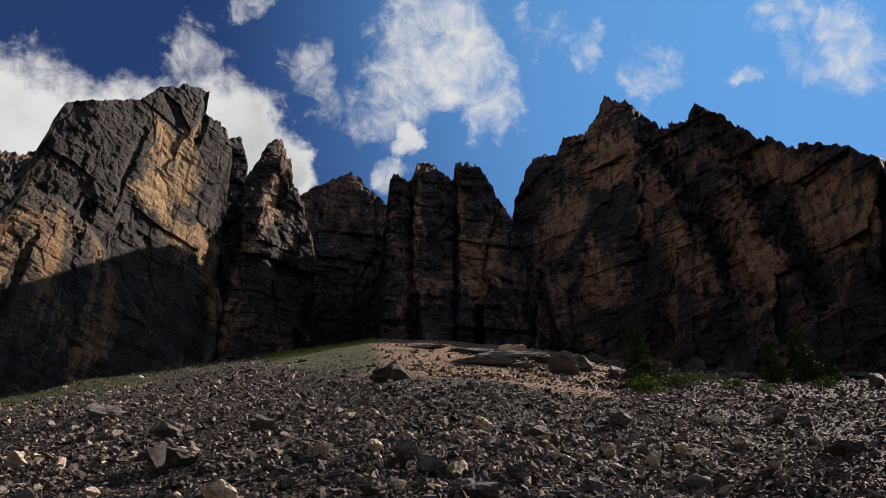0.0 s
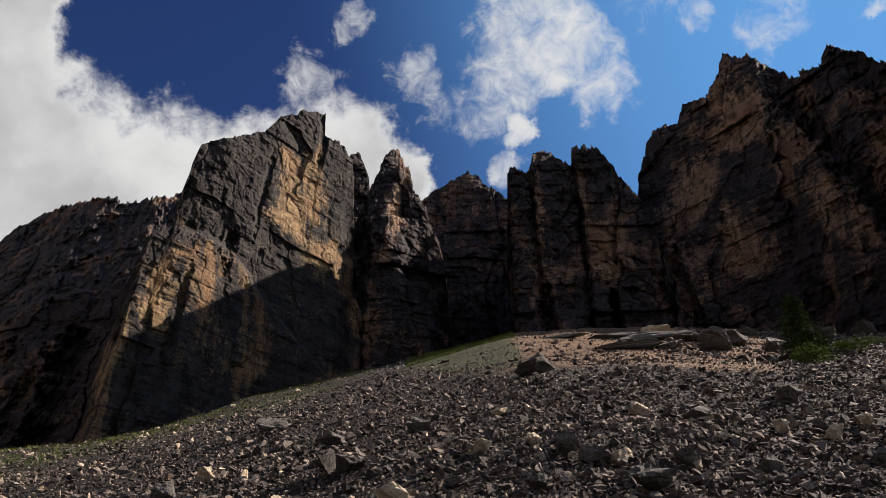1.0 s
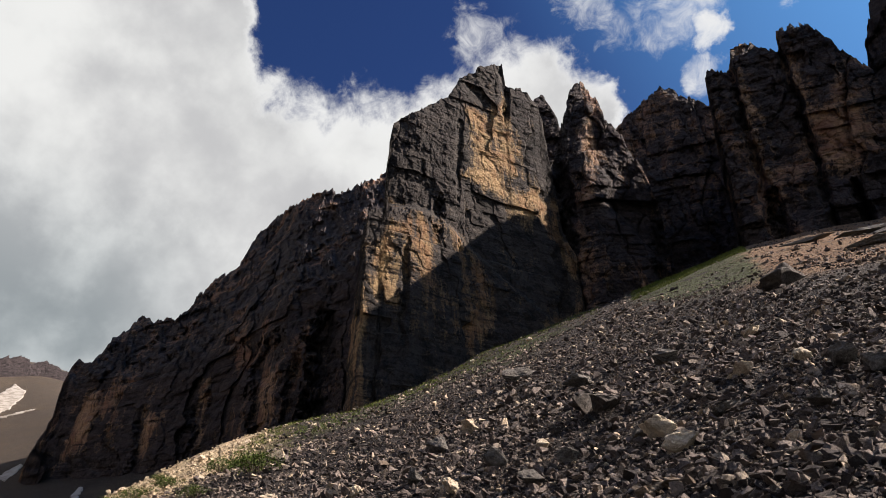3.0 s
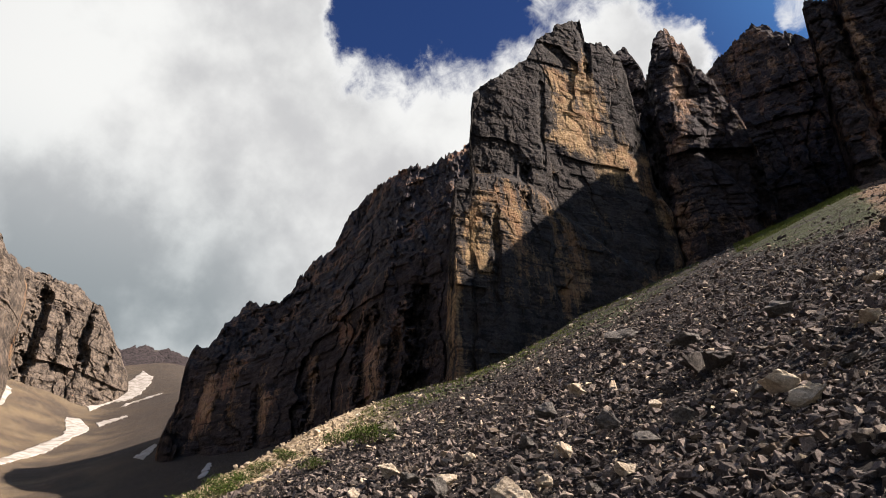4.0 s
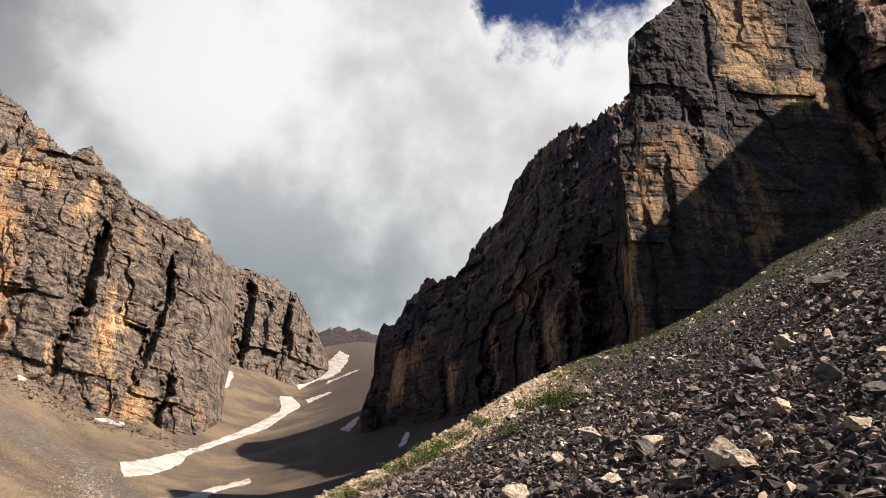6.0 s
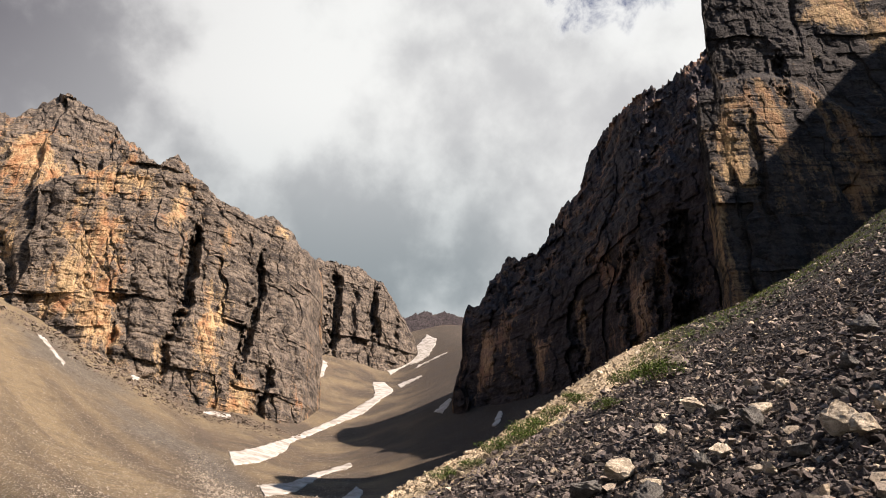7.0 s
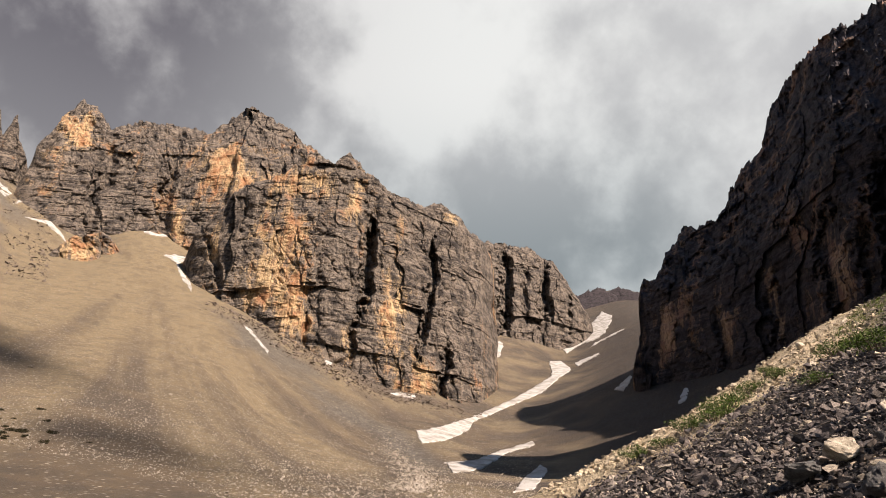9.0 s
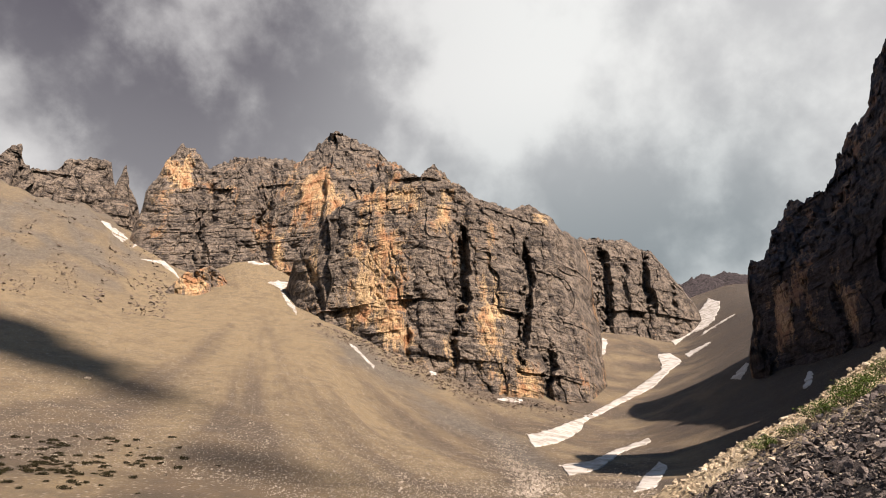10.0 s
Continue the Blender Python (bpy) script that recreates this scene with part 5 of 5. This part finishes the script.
def leaf(bm, p, d, rng, length, width):
    side = d.cross(Vector((rng.gauss(0, 1), rng.gauss(0, 1), rng.gauss(0, 1)))).normalized() * width
    bm.faces.new([bm.verts.new(q) for q in (p - side, p + d * length * 0.5 - side * 0.6, p + d * length, p + d * length * 0.5 + side)])


def conifer(label, height, b, h, seed):
    """Small larch: trunk, drooping limbs, needle sprays."""
    rng = random.Random(seed)
    p = spot(b, h)
    tree = new("larch_tree")
    tree.matrix_world = pose(p[0], p[1], p[2] - 0.05, 0, 0, rng.uniform(0, 360))
    bm = bmesh.new()
    last = Vector((0, 0, 0))
    for k in range(1, 7):
        nxt = Vector((rng.gauss(0, 0.012), rng.gauss(0, 0.012), k / 6)) * height
        stick(bm, last, nxt, 0.035 * height * (1 - (k - 1) / 6.3), 0.035 * height * (1 - k / 6.3), 8)
        last = nxt
    limbs, crown = bm, bmesh.new()
    for k in range(120):
        z = rng.uniform(0.05, 0.97)
        reach = height * (0.30 * (1 - z) ** 0.8 + 0.03) * rng.uniform(0.55, 1.15)
        a = rng.uniform(0, 2 * math.pi)
        start = Vector((0, 0, z * height))
        end = start + Vector((math.cos(a) * reach, math.sin(a) * reach, -0.10 * reach + rng.gauss(0, 0.05) * reach))
        stick(limbs, start, end, 0.006 * height, 0.002 * height, 4)
        for _ in range(60):
            q = start.lerp(end, rng.uniform(0.2, 1.05)) + Vector((rng.gauss(0, 1), rng.gauss(0, 1), rng.gauss(0, 1))) * 0.022 * height
            d = ((end - start).normalized() + Vector((rng.gauss(0, 0.7), rng.gauss(0, 0.7), rng.gauss(0.2, 0.6)))).normalized()
            leaf(crown, q, d, rng, 0.06 * height, 0.013 * height)
    part("trunk", limbs, bark, tree)
    tagged(part("crown", crown, needle_green, tree, "dark green needle crown"), kind="stuff")
    return tagged(tree, label, "tree", group="small larches below the cliff")


conifer("small dark green larch at the top of the scree", 3.0, -17.4, 22.4, 601)
conifer("taller dark green larch below the shaded massif", 5.0, -29.8, 21.0, 602)
conifer("small dark larch beside a taller one", 3.4, -27.6, 21.2, 603)
conifer("young larch close to the tallest", 2.4, -31.6, 20.7, 604)


def shrub(name, mat, seed, wide, tall, stems, leaves, size):
    rng = random.Random(seed)
    bush = new(name)
    wood, green = bmesh.new(), bmesh.new()
    for _ in range(stems):
        a, s_ = rng.uniform(0, 2 * math.pi), rng.random() ** 0.5
        foot = Vector((math.cos(a), math.sin(a), 0)) * wide * 0.25 * s_
        tip = Vector((math.cos(a) * wide * 0.55 * s_, math.sin(a) * wide * 0.55 * s_, tall * rng.uniform(0.5, 1.05) * (1 - 0.5 * s_ * s_)))
        mid = foot.lerp(tip, 0.5) + Vector((rng.gauss(0, 0.05), rng.gauss(0, 0.05), 0.08)) * wide
        stick(wood, foot, mid, 0.012 * wide, 0.008 * wide, 4)
        stick(wood, mid, tip, 0.008 * wide, 0.003 * wide, 4)
        for _ in range(leaves):
            t = rng.random()
            q = (foot.lerp(mid, t * 2) if t < 0.5 else mid.lerp(tip, t * 2 - 1)) if rng.random() < 0.4 else tip
            q = q + Vector((rng.gauss(0, 1), rng.gauss(0, 1), rng.gauss(0, 0.8))) * 0.07 * wide
            d = Vector((rng.gauss(0, 1), rng.gauss(0, 1), rng.gauss(0.5, 0.8))).normalized()
            if q.z > 0.0:
                leaf(green, q, d, rng, size, size * 0.28)
    tagged(part("branchwork", wood, bark, bush), kind="stuff")
    tagged(part("foliage", green, mat, bush), kind="stuff")
    return bush


def plant(first, spots, label, group, seed, low=0.7, high=1.3):
    """The first bush and copies of it, at (bearing, height) spots."""
    rng = random.Random(seed)
    tagged(first, label, "shrub", group=group)
    for i, (b, h) in enumerate(spots):
        p = spot(b, h)
        if not p:
            continue
        k = rng.uniform(low, high)
        ob = first if i == 0 else copy_thing(first, Matrix.Identity(4))
        ob.matrix_world = pose(p[0], p[1], p[2] - 0.04, 0, 0, rng.uniform(0, 360)) @ Matrix.Diagonal((k, k, k * rng.uniform(0.8, 1.15), 1))


WILLOWS = [(59.1, 7.5), (57.7, 8.2), (54.4, 9.9), (55.0, 10.4), (49.2, 11.8), (47.8, 12.3), (50.6, 11.2), (61.4, 6.3), (65.5, 4.3), (59.6, 7.0), (52.8, 9.4), (56.4, 9.0), (48.4, 11.4), (63.4, 5.2)]
plant(shrub("dwarf_willow", shrub_green, 611, 1.5, 0.6, 24, 46, 0.085),
      WILLOWS,
      "leafy green dwarf willow on the slope's pale edge", "willows along the crest", 612, 0.35, 0.75)
plant(shrub("low_juniper", juniper_green, 621, 1.2, 0.5, 22, 60, 0.09),
      [(-17.6, 22.6), (-21.6, 22.5), (-22.6, 22.4), (-23.6, 22.2), (-24.2, 21.5), (-26.6, 20.9), (-20.4, 22.2), (-17.6, 22.0), (-30.8, 20.4)],
      "low bright green shrub on the upper scree", "shrubs at the top of the slope", 622)
rng = random.Random(631)
heath = [(rng.gauss(115.5, 3.6), rng.gauss(5.0, 0.9)) for _ in range(140)]
plant(shrub("heath_clump", heath_brown, 632, 1.7, 0.5, 14, 26, 0.22), [(b, h) for b, h in heath if 2.4 < h < 7.5], "dark low heath clump on the gravel fan", "heath on the gravel fan", 633, 0.35, 0.95)


def grass_sward(name, label, count, seed, pick):
    """Tufts of short alpine grass."""
    rng = np.random.default_rng(seed)
    b, r = pick(rng, count)
    z = land(b, r)
    x, y = -r * np.sin(np.radians(b)), r * np.cos(np.radians(b))
    verts, faces = [], []
    for px, py, pz, k in zip(x, y, z, 0.045 + 0.0016 * r):
        for _ in range(7):
            a, t = rng.uniform(0, 6.283), rng.uniform(0.2, 0.9)
            ox, oy = px + rng.normal(0, k * 0.8), py + rng.normal(0, k * 0.8)
            n = len(verts)
            sx, sy = -math.sin(a) * k * 0.10, math.cos(a) * k * 0.10
            verts += [(ox - sx, oy - sy, pz - 0.02), (ox + sx, oy + sy, pz - 0.02), (ox + math.cos(a) * k * t, oy + math.sin(a) * k * t, pz + k * rng.uniform(0.9, 1.6))]
            faces.append((n, n + 1, n + 2))
    me = bpy.data.meshes.new(name)
    me.from_pydata(verts, [], faces)
    me.materials.append(grass_green)
    return tagged(new(name, me), label, "grass", kind="stuff")


def crest_band(rng, count):
    b = rng.uniform(19, 50, count)
    f = 0.97 - 0.22 * smooth(44, 54, b) - np.abs(rng.normal(0, 0.18, count))
    return b, np.clip(crest_far(b) * f, 8, None)


def knoll_top(rng, count):
    b = rng.uniform(6.2, 16, count)
    return b, crest_far(b) * rng.uniform(0.55, 1.0, count)


grass_sward("crest_grass", "sparse green grass tufts along the slope's crest", 2200, 641, crest_band)
grass_sward("knoll_grass", "green alpine grass on the knoll at the top", 4500, 642, knoll_top)

# ---- clouds out of view whose shade lies on the fan ----
def cloud(label, one, two, deep, seed):
    """A long flat cloud high towards the sun, its shade stretching between two (bearing, height) spots."""
    p, q = Vector(spot(*one, 60)), Vector(spot(*two, 60))
    wide = (q - p).length / 2
    bm = bmesh.new()
    bmesh.ops.create_icosphere(bm, subdivisions=5, radius=1.0)
    for v in bm.verts:
        n = 1 + 0.8 * noise.fractal(v.co * 1.9 + Vector((seed, 0, 0)), 0.7, 2.0, 6)
        taper = 1 - 0.45 * v.co.x
        v.co = Vector((v.co.x * wide, v.co.y * deep * taper, v.co.z * deep * 0.5)) * max(n, 0.25)
    ob = part("cloud", bm, cloud_white)
    along = (q - p).normalized()
    across = sun_way.cross(along).normalized()
    m = Matrix((along, across, along.cross(across))).transposed().to_4x4()
    m.translation = (p + q) / 2 + sun_way * 2400
    ob.matrix_world = m
    return tagged(ob, label, "cloud", group="small clouds")


cloud_white, cn, cb = material("cloud_white", 1.0)
cn.put(cb.inputs["Base Color"], cn.mix(cn.noise(cn.add("ShaderNodeTexCoord").outputs["Object"], 0.05, 4, 0.5), (0.75, 0.75, 0.76), (0.86, 0.86, 0.86)))
cloud("long white cumulus cloud shading the upper fan", (122.0, 14.2), (110.2, 9.6), 15, 801)
cloud("long white cumulus cloud shading the lower fan", (107.4, 5.8), (95.5, 2.9), 4.5, 802)


# ---- single stones of the scree ----
STONES = [hull_stone(700 + k, 14, 0.5 + 0.04 * k) for k in range(10)]
stone_meshes = []
for bm in STONES:
    me = bpy.data.meshes.new("stone")
    bm.to_mesh(me)
    bm.free()
    me.materials.append(stone_single)
    stone_meshes.append(me)
rng = random.Random(711)
for i in range(300):
    b, r = rng.uniform(-36, 62), rng.uniform(6.0, 13.5)
    k = rng.uniform(0.08, 0.17) * (r / 9) ** 0.3
    ob = new("stone", rng.choice(stone_meshes))
    ob.parent = ground
    z = float(land(b, r))
    m = pose(-r * math.sin(radians(b)), r * math.cos(radians(b)), z + 0.13 * k, rng.gauss(20, 22), rng.gauss(0, 22), rng.uniform(0, 360))
    ob.matrix_world = m @ Matrix.Diagonal((k, k * rng.uniform(0.7, 1.0), k * rng.uniform(0.7, 1.2), 1))
